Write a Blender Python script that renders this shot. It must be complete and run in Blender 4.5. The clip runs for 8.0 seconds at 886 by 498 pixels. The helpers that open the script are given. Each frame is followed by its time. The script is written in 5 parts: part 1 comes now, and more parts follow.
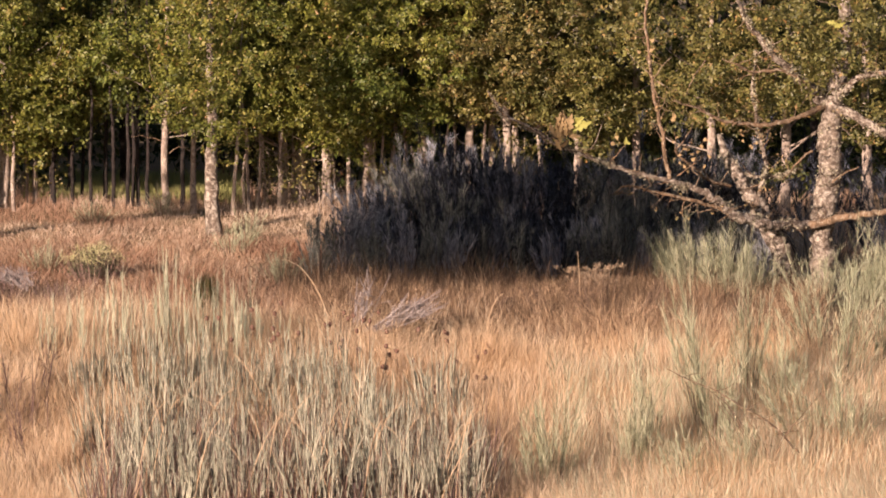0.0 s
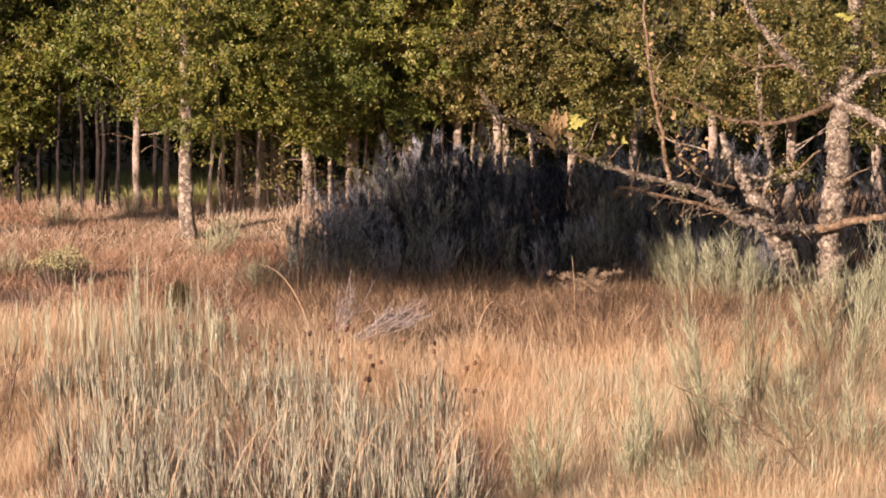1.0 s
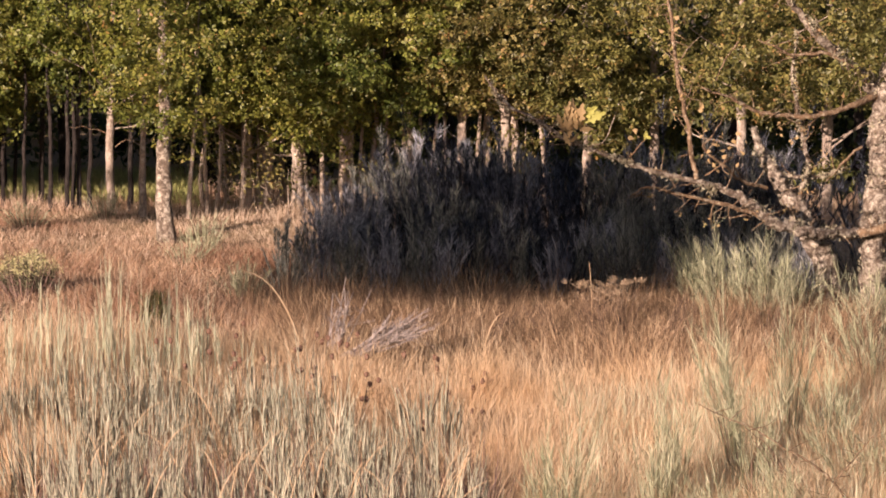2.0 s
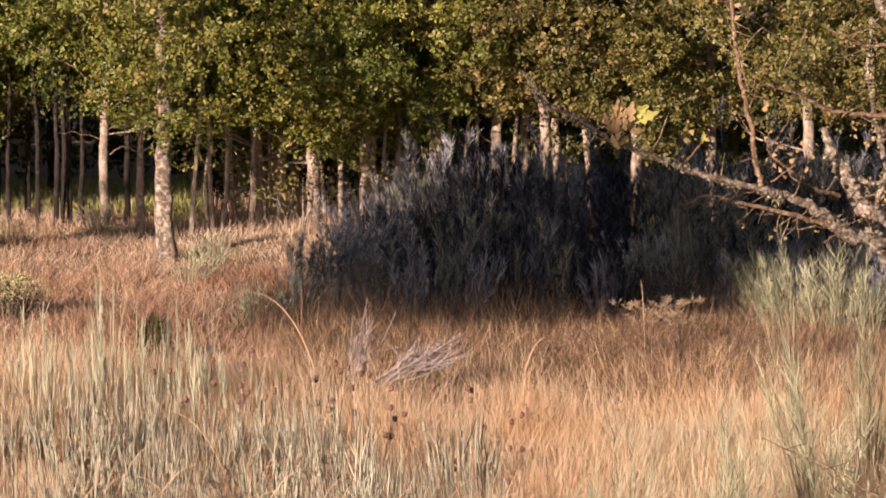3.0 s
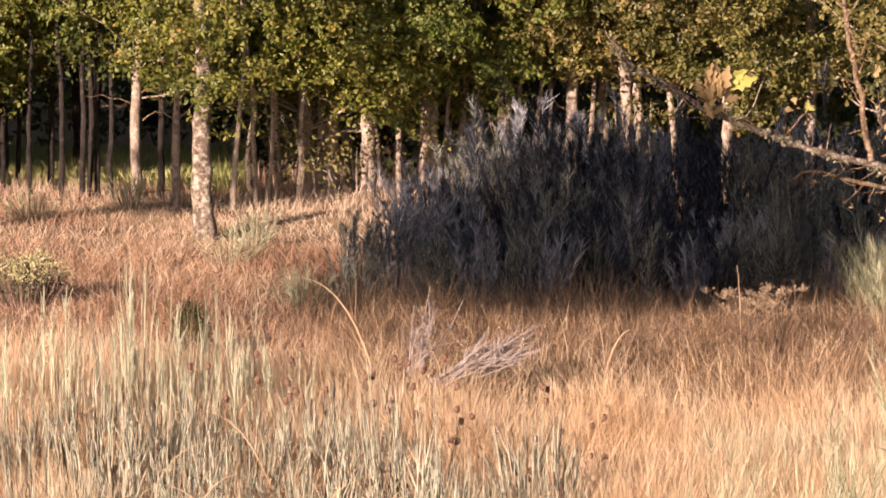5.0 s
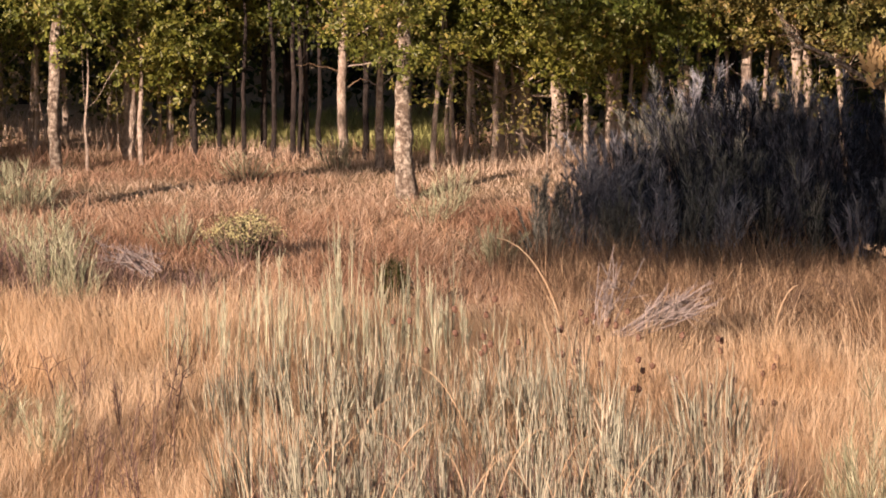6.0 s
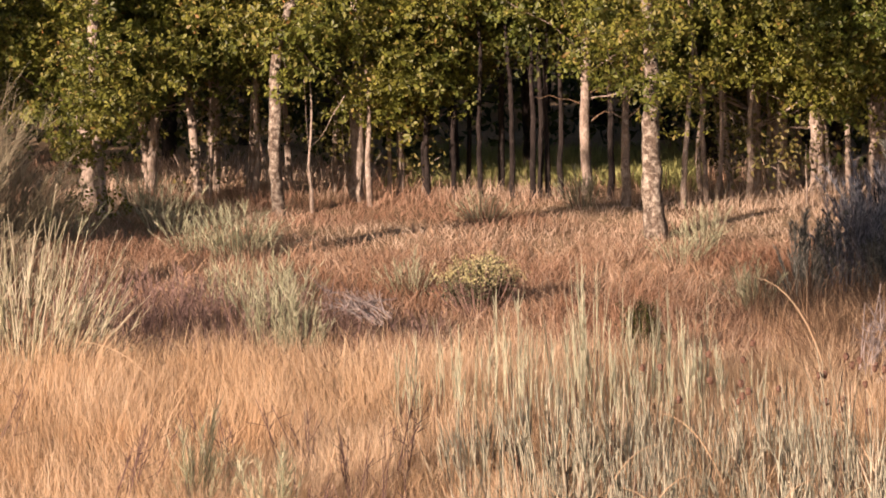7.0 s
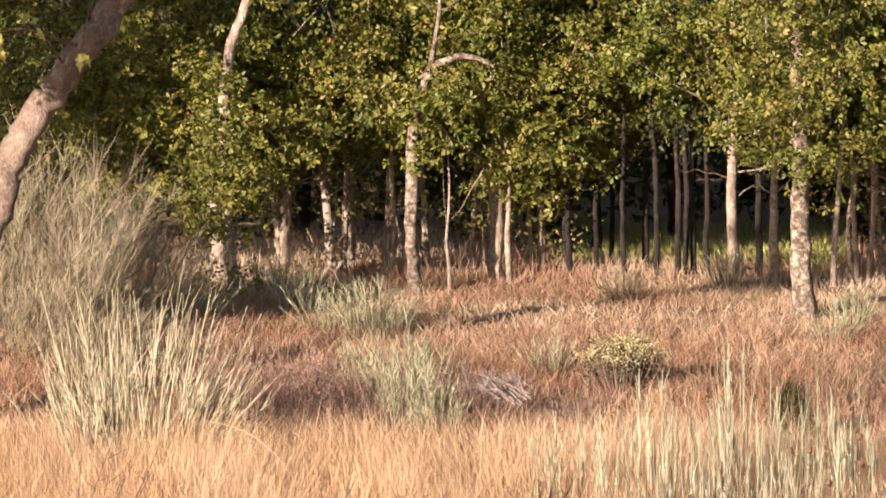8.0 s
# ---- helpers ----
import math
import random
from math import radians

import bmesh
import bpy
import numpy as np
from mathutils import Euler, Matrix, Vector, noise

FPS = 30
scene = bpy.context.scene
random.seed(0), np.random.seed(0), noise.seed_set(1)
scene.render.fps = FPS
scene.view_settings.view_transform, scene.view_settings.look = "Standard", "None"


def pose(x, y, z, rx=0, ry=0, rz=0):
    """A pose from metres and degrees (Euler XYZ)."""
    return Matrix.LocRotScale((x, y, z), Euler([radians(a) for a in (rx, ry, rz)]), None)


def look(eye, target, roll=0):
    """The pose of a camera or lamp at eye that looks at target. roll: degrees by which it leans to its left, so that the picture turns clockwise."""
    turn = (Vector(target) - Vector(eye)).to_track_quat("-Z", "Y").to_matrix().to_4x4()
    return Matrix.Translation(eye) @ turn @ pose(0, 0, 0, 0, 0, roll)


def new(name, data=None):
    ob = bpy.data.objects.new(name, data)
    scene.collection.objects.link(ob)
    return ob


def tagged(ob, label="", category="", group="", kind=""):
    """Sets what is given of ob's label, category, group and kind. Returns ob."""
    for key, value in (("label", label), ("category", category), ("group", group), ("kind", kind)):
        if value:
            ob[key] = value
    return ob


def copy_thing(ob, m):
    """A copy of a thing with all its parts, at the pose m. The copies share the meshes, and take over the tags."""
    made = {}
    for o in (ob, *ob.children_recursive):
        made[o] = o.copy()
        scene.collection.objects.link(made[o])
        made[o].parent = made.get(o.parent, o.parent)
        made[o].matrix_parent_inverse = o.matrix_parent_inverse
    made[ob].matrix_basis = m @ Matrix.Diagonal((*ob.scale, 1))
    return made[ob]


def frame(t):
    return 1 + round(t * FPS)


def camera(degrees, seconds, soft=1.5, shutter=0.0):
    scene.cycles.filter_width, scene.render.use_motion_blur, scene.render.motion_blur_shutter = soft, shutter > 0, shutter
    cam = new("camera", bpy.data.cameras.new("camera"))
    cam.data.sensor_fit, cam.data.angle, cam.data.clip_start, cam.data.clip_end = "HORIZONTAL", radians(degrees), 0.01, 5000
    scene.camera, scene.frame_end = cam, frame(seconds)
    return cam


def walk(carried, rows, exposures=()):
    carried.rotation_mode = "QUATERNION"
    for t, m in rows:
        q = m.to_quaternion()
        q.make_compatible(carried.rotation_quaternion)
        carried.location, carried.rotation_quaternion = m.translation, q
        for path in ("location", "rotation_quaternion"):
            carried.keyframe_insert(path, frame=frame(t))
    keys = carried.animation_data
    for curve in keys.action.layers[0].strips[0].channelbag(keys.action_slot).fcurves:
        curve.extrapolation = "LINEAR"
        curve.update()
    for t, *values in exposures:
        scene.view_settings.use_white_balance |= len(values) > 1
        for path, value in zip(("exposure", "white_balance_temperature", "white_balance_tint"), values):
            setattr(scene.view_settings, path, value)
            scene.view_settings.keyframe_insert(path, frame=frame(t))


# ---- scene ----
cam = camera(4.0, 8.0, 1.8)
PATH = [
    (0, (0.397, -167.786, 14.828), (0.397, -165.79, 14.694), -0.3),
    (0.5, (0.42, -163.397, 14.57), (0.421, -161.401, 14.436), -0.2),
    (1, (0.303, -156.082, 14.12), (0.306, -154.086, 13.986), -0.2),
    (1.5, (0.057, -146.974, 13.688), (0.064, -144.979, 13.552), -0.0),
    (3, (0.037, -116.879, 11.632), (0.038, -114.883, 11.5), -0.4),
    (3.5, (-0.19, -106.809, 10.851), (-0.188, -104.813, 10.725), 0.0),
    (4, (-0.532, -98.605, 10.028), (-0.524, -96.609, 9.907), 0.7),
    (4.2, (-0.781, -96.298, 9.751), (-0.769, -94.302, 9.63), 0.9),
    (5.3, (-0.218, -102.621, 11.299), (-0.226, -100.627, 11.153), -0.3),
    (5.5, (-0.155, -105.866, 11.653), (-0.17, -103.871, 11.504), -0.1),
    (6, (-0.145, -111.634, 12.428), (-0.181, -109.641, 12.273), -0.3),
    (6.5, (-0.281, -105.253, 11.866), (-0.338, -103.26, 11.714), -0.8),
    (7, (-0.341, -99.629, 11.064), (-0.417, -97.635, 10.922), -1.1),
    (7.5, (-0.42, -96.234, 10.724), (-0.51, -94.24, 10.59), -1.1),
    (8, (-0.467, -94.563, 10.613), (-0.566, -92.57, 10.485), -1.0),
]
walk(cam, [(t, look(eye, target, roll)) for t, eye, target, roll in PATH],
     [(0, 1.06, 6500, 25), (1.5, 1.08, 6500, 25), (3, 1.05, 6500, 25), (3.5, 1.34, 6450, 24), (4, 1.62, 6350, 24), (4.2, 1.65, 6350, 24), (5.3, 1.18, 6650, 26), (5.5, 1.1, 6700, 26), (6.5, 1.0, 6750, 26), (7, 1.0, 6750, 26), (7.5, 1.26, 6550, 22), (8, 1.42, 6400, 19)])


# ---------------------------------------------------------------- light
SUN_AZ = 34.0     # degrees: the light travels ahead and to the right
SUN_EL = 13.0
world = bpy.data.worlds.new("world")
scene.world = world
world.use_nodes = True
wn = world.node_tree.nodes
sky = wn.new("ShaderNodeTexSky")
sky.sky_type = "NISHITA"
sky.sun_disc = False
sky.sun_elevation = radians(SUN_EL)
sky.sun_rotation = radians(180 + SUN_AZ)
wn["Background"].inputs[1].default_value = 0.05
world.node_tree.links.new(sky.outputs[0], wn["Background"].inputs[0])
sun = new("sun", bpy.data.lights.new("sun", "SUN"))
sun.data.energy = 5.0
sun.data.angle = radians(0.5)
sun.data.color = (1.0, 0.82, 0.62)
a, e = radians(SUN_AZ), radians(SUN_EL)
ray_dir = Vector((math.sin(a) * math.cos(e), math.cos(a) * math.cos(e), -math.sin(e)))
sun.matrix_world = look(Vector((-40, -30, 40)), Vector((-40, -30, 40)) + ray_dir)

rng = np.random.default_rng(7)


# ---------------------------------------------------------------- terrain shape
PROFILE_Y = [-400, -168, -130, -105, -96, -80, -28, 0, 30, 36, 40, 44, 47, 50, 53, 56, 60, 66, 90, 200, 2000]
PROFILE_Z = [28.0, 12.9, 10.6, 8.75, 7.9, 6.4, 1.4, -1.0, -3.35, -2.97, -1.86, -0.97, -0.74, -0.52, -0.18, 0.06, 0.27, 0.43, 0.68, 0.8, 0.8]


def ground_z(x, y):
    x, y = np.asarray(x, float), np.asarray(y, float)
    z = 0.0
    for d, w in ((-1.2, 0.25), (0.0, 0.5), (1.2, 0.25)):
        z = z + w * np.interp(y + d, PROFILE_Y, PROFILE_Z)
    z = z - 0.02 * np.clip(x, -25, 25)
    z = z + 0.04 * np.sin(x * 1.1 + y * 0.5) * np.sin(y * 0.9 - x * 0.3) + 0.02 * np.sin(x * 2.7 + 1) * np.sin(y * 2.3)
    return z


def gz(x, y):
    return float(ground_z(x, y))


# ---------------------------------------------------------------- mesh helpers
def fast_mesh(name, verts, tris, mats, smooth=False, slots=None):
    """A mesh of triangles from arrays."""
    me = bpy.data.meshes.new(name)
    verts, tris = np.asarray(verts, np.float32), np.asarray(tris, np.int32)
    me.vertices.add(len(verts))
    me.vertices.foreach_set("co", verts.ravel())
    me.loops.add(len(tris) * 3)
    me.loops.foreach_set("vertex_index", tris.ravel())
    me.polygons.add(len(tris))
    me.polygons.foreach_set("loop_start", np.arange(0, len(tris) * 3, 3, dtype=np.int32))
    me.polygons.foreach_set("loop_total", np.full(len(tris), 3, np.int32))
    for m in mats if isinstance(mats, (list, tuple)) else [mats]:
        me.materials.append(m)
    if slots is not None:
        me.polygons.foreach_set("material_index", np.asarray(slots, np.int32))
    if smooth:
        me.polygons.foreach_set("use_smooth", np.ones(len(tris), bool))
    me.update(calc_edges=True)
    me.validate()
    return me


def part(name, me, parent, label=""):
    ob = new(name, me)
    ob.parent = parent
    if label:
        ob["label"] = label
    return ob


def thing(name, x, y, label, category, group="", z=None):
    ob = new(name)
    ob.matrix_world = pose(x, y, gz(x, y) if z is None else z)
    ob.empty_display_size = 0.2
    return tagged(ob, label, category, group)


def unit(v):
    return v / np.maximum(np.linalg.norm(v, axis=-1, keepdims=True), 1e-9)


def strands(p0, p1, p2, r0, r1, segs=2, sides=3):
    """Tapered stems along quadratic curves p0-p1-p2 (N x 3 each). sides 1: a flat ribbon; 3 or more: a tube. Returns verts, tris."""
    n = len(p0)
    r0, r1 = np.broadcast_to(r0, n), np.broadcast_to(r1, n)
    ts = np.linspace(0, 1, segs + 1)
    axis = unit(p2 - p0)
    rnd = rng.normal(size=(n, 3))
    side = unit(np.cross(axis, rnd))
    other = np.cross(axis, side)
    rings = []
    for t in ts:
        c = (1 - t) ** 2 * p0 + 2 * t * (1 - t) * p1 + t * t * p2
        r = (r0 * (1 - t) + r1 * t)[:, None]
        if sides == 1:
            rings.append(np.stack([c - side * r, c + side * r], 1))
        else:
            rings.append(np.stack([c + r * (math.cos(2 * math.pi * k / sides) * side + math.sin(2 * math.pi * k / sides) * other)
                                   for k in range(sides)], 1))
    k = 2 if sides == 1 else sides
    if sides == 1:
        v = np.concatenate([np.stack(rings[:-1], 1).reshape(n, -1, 3), p2[:, None]], 1)
        per = segs * 2 + 1
        one = [(2 * segs - 2, 2 * segs - 1, 2 * segs)]
    else:
        v = np.stack(rings, 1)                       # N, segs+1, k, 3
        per = (segs + 1) * k
        one = []
    for s in range(segs - 1 if sides == 1 else segs):
        for j in range(1 if sides == 1 else k):
            q = (j + 1) % k
            a0, b0, a1, b1 = s * k + j, s * k + q, (s + 1) * k + j, (s + 1) * k + q
            one += [(a0, b0, b1), (a0, b1, a1)]
    one = np.array(one)
    tris = (np.arange(n)[:, None, None] * per + one[None]).reshape(-1, 3)
    return v.reshape(-1, 3), tris


def join(pieces):
    vs, ts, off = [], [], 0
    for v, t in pieces:
        vs.append(v)
        ts.append(t + off)
        off += len(v)
    return np.concatenate(vs), np.concatenate(ts)


def limb(points, radii, sides=9, rough=0.10, step=0.12, wiggle=0.0):
    """A knotty branch or trunk along a smoothed line. Returns verts, tris."""
    pts, rad = np.array(points, float), np.array(radii, float)
    seg = np.r_[0, np.cumsum(np.linalg.norm(np.diff(pts, axis=0), axis=1))]
    n = max(4, int(seg[-1] / step))
    s = np.linspace(0, seg[-1], n + 1)
    c = np.stack([np.interp(s, seg, pts[:, k]) for k in range(3)], 1)
    for _ in range(3):
        c[1:-1] = 0.25 * c[:-2] + 0.5 * c[1:-1] + 0.25 * c[2:]
    r = np.interp(s, seg, rad)
    if wiggle:
        kink = np.cumsum(rng.normal(size=(n + 1, 3)), 0)
        kink -= np.linspace(0, 1, n + 1)[:, None] * kink[-1]
        c += wiggle * kink * math.sqrt(step)
    c[1:-1] += rng.normal(size=(n - 1, 3)) * r[1:-1, None] * 0.12
    tang = unit(np.gradient(c, axis=0))
    ref = np.array([0.31, 0.92, 0.2])
    u = unit(np.cross(tang, ref))
    w = np.cross(tang, u)
    ang = np.linspace(0, 2 * math.pi, sides, endpoint=False)
    ph = rng.uniform(0, 6.28, 4)
    lump = 1 + rough * (np.sin(2 * ang[None] + s[:, None] * 2.1 + ph[0]) * 0.6 + np.sin(3 * ang[None] - s[:, None] * 5 + ph[1]) * 0.5
                        + rng.normal(size=(n + 1, sides)) * 0.5)
    v = c[:, None] + (r[:, None] * lump)[..., None] * (np.cos(ang)[None, :, None] * u[:, None] + np.sin(ang)[None, :, None] * w[:, None])
    tris = []
    for i in range(n):
        for j in range(sides):
            q = (j + 1) % sides
            a0, b0, a1, b1 = i * sides + j, i * sides + q, (i + 1) * sides + j, (i + 1) * sides + q
            tris += [(a0, b0, b1), (a0, b1, a1)]
    verts = np.concatenate([v.reshape(-1, 3), c[-1:] + tang[-1:] * r[-1]])
    tip = len(verts) - 1
    tris += [(n * sides + j, n * sides + (j + 1) % sides, tip) for j in range(sides)]
    return verts, np.array(tris)


LEAF6 = np.array([(0, 0, 0), (-0.13, 0.36, 0.03), (-0.36, 0.76, 0.08), (0, 1, -0.03), (0.36, 0.70, 0.08), (0.13, 0.32, 0.03)])
LEAF6_T = np.array([(0, 5, 1), (1, 5, 4), (1, 4, 2), (2, 4, 3)])
LEAF4 = np.array([(0, 0, 0), (-0.27, 0.70, 0.10), (0, 1, -0.05), (0.27, 0.60, 0.10)])
LEAF4_T = np.array([(0, 2, 1), (0, 3, 2)])


def lobed_leaf(size):
    """One lobed oak leaf along +y, slightly cupped. Returns verts, tris."""
    t = np.linspace(0, 1, 15)
    half = 0.19 * np.sin(np.pi * t ** 0.8) * (1 + 0.38 * np.sin(2 * np.pi * 3.6 * t - 0.6)) + 0.012
    mid = np.stack([0 * t, t, 0.08 * np.sin(np.pi * t)], 1)
    left, right = mid + np.stack([-half, 0 * t, 0.25 * half], 1), mid + np.stack([half, 0 * t, 0.25 * half], 1)
    v = np.concatenate([left, mid, right]) * size
    n, tris = len(t), []
    for k in range(n - 1):
        for a0 in (0, n):
            tris += [(a0 + k, a0 + n + k, a0 + n + k + 1), (a0 + k, a0 + n + k + 1, a0 + k + 1)]
    return v, np.array(tris)


def boughs(centers, radius, per, size):
    """Rounded leaf clumps: leaves on and just inside an uneven dome, facing outwards. Returns verts, tris."""
    n = len(centers) * (per // 5)
    d = unit(rng.normal(size=(n, 3)) + np.array([0, 0, 0.25]))
    cid = np.repeat(np.arange(len(centers)), per // 5)
    ph = rng.uniform(0, 6.28, (len(centers), 3))
    bump = 1 + 0.28 * np.sin(3 * d[:, 0] + ph[cid, 0]) * np.sin(3 * d[:, 1] + ph[cid, 1]) + 0.2 * np.sin(6 * d[:, 2] + 5 * d[:, 0] + ph[cid, 2])
    r = np.asarray(radius)[cid] * bump * rng.uniform(0.35, 1.08, n) ** 0.55
    p = centers[cid] + d * r[:, None] * np.array([1.15, 1.0, 0.62])
    # leaves stand in rosettes of five at the twig ends
    face = unit(d + rng.normal(size=(n, 3)) * 0.45)
    u = unit(np.cross(face, rng.normal(size=(n, 3))))
    w = np.cross(face, u)
    turn = (np.arange(5)[None] * 2 * math.pi / 5 + rng.normal(size=(n, 5)) * 0.3)[..., None]
    along = np.cos(turn) * u[:, None] + np.sin(turn) * w[:, None] + 0.3 * face[:, None] + rng.normal(size=(n, 5, 3)) * 0.15 + np.array([0, 0, -0.15])
    root = p[:, None] + along * size * 0.12
    return leaves(root.reshape(-1, 3), size, False, 0.0, np.repeat(face * 3, 5, 0), unit(along.reshape(-1, 3)))


def leaves(centers, size, fine=True, up=0.35, facing=None, along=None):
    """Leaves at the centers, turned at random. Returns verts, tris."""
    n = len(centers)
    shape, tri = (LEAF6, LEAF6_T) if fine else (LEAF4, LEAF4_T)
    along = unit(rng.normal(size=(n, 3)) + np.array([0, 0, -0.25])) if along is None else along
    nor = rng.normal(size=(n, 3)) + up * np.array([-0.7, -1.6, 1.2])
    if facing is not None:
        nor = 0.8 * nor + facing
    across = unit(np.cross(along, nor))
    nor = np.cross(across, along)
    s = size * rng.uniform(0.6, 1.25, n)
    v = centers[:, None] + s[:, None, None] * (shape[None, :, 0:1] * across[:, None] + shape[None, :, 1:2] * along[:, None] + shape[None, :, 2:3] * nor[:, None])
    t = np.arange(n)[:, None, None] * len(shape) + tri[None]
    return v.reshape(-1, 3), t.reshape(-1, 3)


# ---------------------------------------------------------------- materials
def material(name, rough=0.8):
    m = bpy.data.materials.new(name)
    m.use_nodes = True
    b = m.node_tree.nodes["Principled BSDF"]
    b.inputs["Roughness"].default_value = rough
    b.inputs["Specular IOR Level"].default_value = 0.25
    return m, m.node_tree.nodes, m.node_tree.links, b


def ramp(nodes, stops, interp="LINEAR"):
    r = nodes.new("ShaderNodeValToRGB")
    r.color_ramp.interpolation = interp
    els = r.color_ramp.elements
    while len(els) < len(stops):
        els.new(0.5)
    for el, (p, c) in zip(els, stops):
        el.position, el.color = p, (*c, 1)
    return r


def noise_tex(nodes, links, scale, detail=4, rough=0.6, vec=None):
    t = nodes.new("ShaderNodeTexNoise")
    t.inputs["Scale"].default_value = scale
    t.inputs["Detail"].default_value = detail
    t.inputs["Roughness"].default_value = rough
    if vec is not None:
        links.new(vec, t.inputs["Vector"])
    return t


def mix(nodes, links, fac, c1, c2, blend="MIX"):
    m = nodes.new("ShaderNodeMix")
    m.data_type, m.blend_type = "RGBA", blend
    for sock, val in ((m.inputs[0], fac), (m.inputs[6], c1), (m.inputs[7], c2)):
        if isinstance(val, bpy.types.NodeSocket):
            links.new(val, sock)
        elif isinstance(val, tuple):
            sock.default_value = (*val, 1)
        else:
            sock.default_value = val
    return m.outputs[2]


def plant_material(name, stops, patch=None, patch_scale=0.35, glow=0.3, rough=0.65, object_shift=0.0, gloss=0.25):
    """Blades, stems or leaves: each its own tint, with larger patches; thin, so that some light passes."""
    m, n, l, b = material(name, rough)
    b.inputs["Specular IOR Level"].default_value = gloss
    geo = n.new("ShaderNodeNewGeometry")
    r = ramp(n, stops)
    l.new(geo.outputs["Random Per Island"], r.inputs[0])
    col = r.outputs[0]
    if patch:
        nz = noise_tex(n, l, patch_scale, 3, 0.55, geo.outputs["Position"])
        fr = ramp(n, [(0.42, (0, 0, 0)), (0.62, (1, 1, 1))])
        l.new(nz.outputs[0], fr.inputs[0])
        col = mix(n, l, fr.outputs[0], col, mix(n, l, 1.0, col, patch, "MULTIPLY"))
    if object_shift:
        info = n.new("ShaderNodeObjectInfo")
        hsv = n.new("ShaderNodeHueSaturation")
        mr = n.new("ShaderNodeMapRange")
        mr.inputs[3].default_value, mr.inputs[4].default_value = 0.5 - object_shift, 0.5 + object_shift
        l.new(info.outputs["Random"], mr.inputs[0])
        l.new(mr.outputs[0], hsv.inputs["Hue"])
        l.new(col, hsv.inputs["Color"])
        col = hsv.outputs[0]
    l.new(col, b.inputs["Base Color"])
    if glow:
        tr = n.new("ShaderNodeBsdfTranslucent")
        l.new(col, tr.inputs[0])
        mx = n.new("ShaderNodeMixShader")
        mx.inputs[0].default_value = glow
        l.new(b.outputs[0], mx.inputs[1])
        l.new(tr.outputs[0], mx.inputs[2])
        l.new(mx.outputs[0], n["Material Output"].inputs[0])
    return m


def bark_material(name, dark, pale, lichen, lichen_amount=0.5, scale=7.0):
    m, n, l, b = material(name, 0.9)
    tc = n.new("ShaderNodeTexCoord")
    mp = n.new("ShaderNodeMapping")
    mp.inputs["Scale"].default_value = (1, 1, 0.35)
    l.new(tc.outputs["Object"], mp.inputs[0])
    big = noise_tex(n, l, scale, 5, 0.65, mp.outputs[0])
    r = ramp(n, [(0.35, dark), (0.6, pale)])
    l.new(big.outputs[0], r.inputs[0])
    spots = noise_tex(n, l, scale * 1.7, 4, 0.7, tc.outputs["Object"])
    edge = 0.62 - 0.2 * lichen_amount
    sr = ramp(n, [(edge - 0.06, (0, 0, 0)), (edge + 0.16, (1, 1, 1))])
    l.new(spots.outputs[0], sr.inputs[0])
    col = mix(n, l, sr.outputs[0], r.outputs[0], lichen)
    fine = noise_tex(n, l, 60, 3, 0.6, mp.outputs[0])
    fr = ramp(n, [(0.3, (0.55, 0.5, 0.5)), (0.65, (1.1, 1.1, 1.1))])
    l.new(fine.outputs[0], fr.inputs[0])
    col = mix(n, l, 1.0, col, fr.outputs[0], "MULTIPLY")
    l.new(col, b.inputs["Base Color"])
    add = n.new("ShaderNodeMath")
    add.operation = "ADD"
    l.new(big.outputs[0], add.inputs[0])
    l.new(fine.outputs[0], add.inputs[1])
    bp = n.new("ShaderNodeBump")
    bp.inputs["Strength"].default_value = 0.8
    bp.inputs["Distance"].default_value = 0.03
    l.new(add.outputs[0], bp.inputs["Height"])
    l.new(bp.outputs[0], b.inputs["Normal"])
    return m


STRAW = plant_material("dry_straw", [(0.0, (0.27, 0.175, 0.11)), (0.2, (0.54, 0.39, 0.25)), (0.6, (0.72, 0.55, 0.375)), (1.0, (0.85, 0.70, 0.52))],
                       (0.93, 0.86, 0.78), 0.6, 0.38)
STRAW_FAR = plant_material("meadow_straw", [(0.0, (0.33, 0.225, 0.16)), (0.5, (0.60, 0.45, 0.335)), (1.0, (0.78, 0.645, 0.51))],
                           (0.66, 0.52, 0.46), 0.30, 0.35)
# brown of dead stalks, darkened further for part-shade before the broom
TANGLE = plant_material("brown_shade_tangle", [(0.0, (0.06, 0.036, 0.024)), (0.4, (0.19, 0.115, 0.07)), (0.8, (0.40, 0.265, 0.16)), (1.0, (0.66, 0.49, 0.32))], None, 0.3, 0.2)
RUSSET = plant_material("russet_growth", [(0.0, (0.14, 0.08, 0.05)), (0.5, (0.37, 0.225, 0.142)), (1.0, (0.57, 0.395, 0.26))], (0.62, 0.52, 0.5), 0.3, 0.2)
# green lightened to stand in for sun that crowns keep off the clearing
GREEN_GRASS = plant_material("sun_toned_green_grass", [(0.0, (0.24, 0.26, 0.09)), (1.0, (0.46, 0.44, 0.18))], None, 0.3, 0.25)
BROOM = plant_material("broom_twig", [(0.0, (0.04, 0.035, 0.03)), (0.18, (0.15, 0.15, 0.115)), (0.36, (0.47, 0.465, 0.355)), (0.8, (0.66, 0.64, 0.50)), (0.9, (0.72, 0.64, 0.50)), (1.0, (0.82, 0.72, 0.55))],
                       (0.8, 0.81, 0.80), 1.3, 0.25)
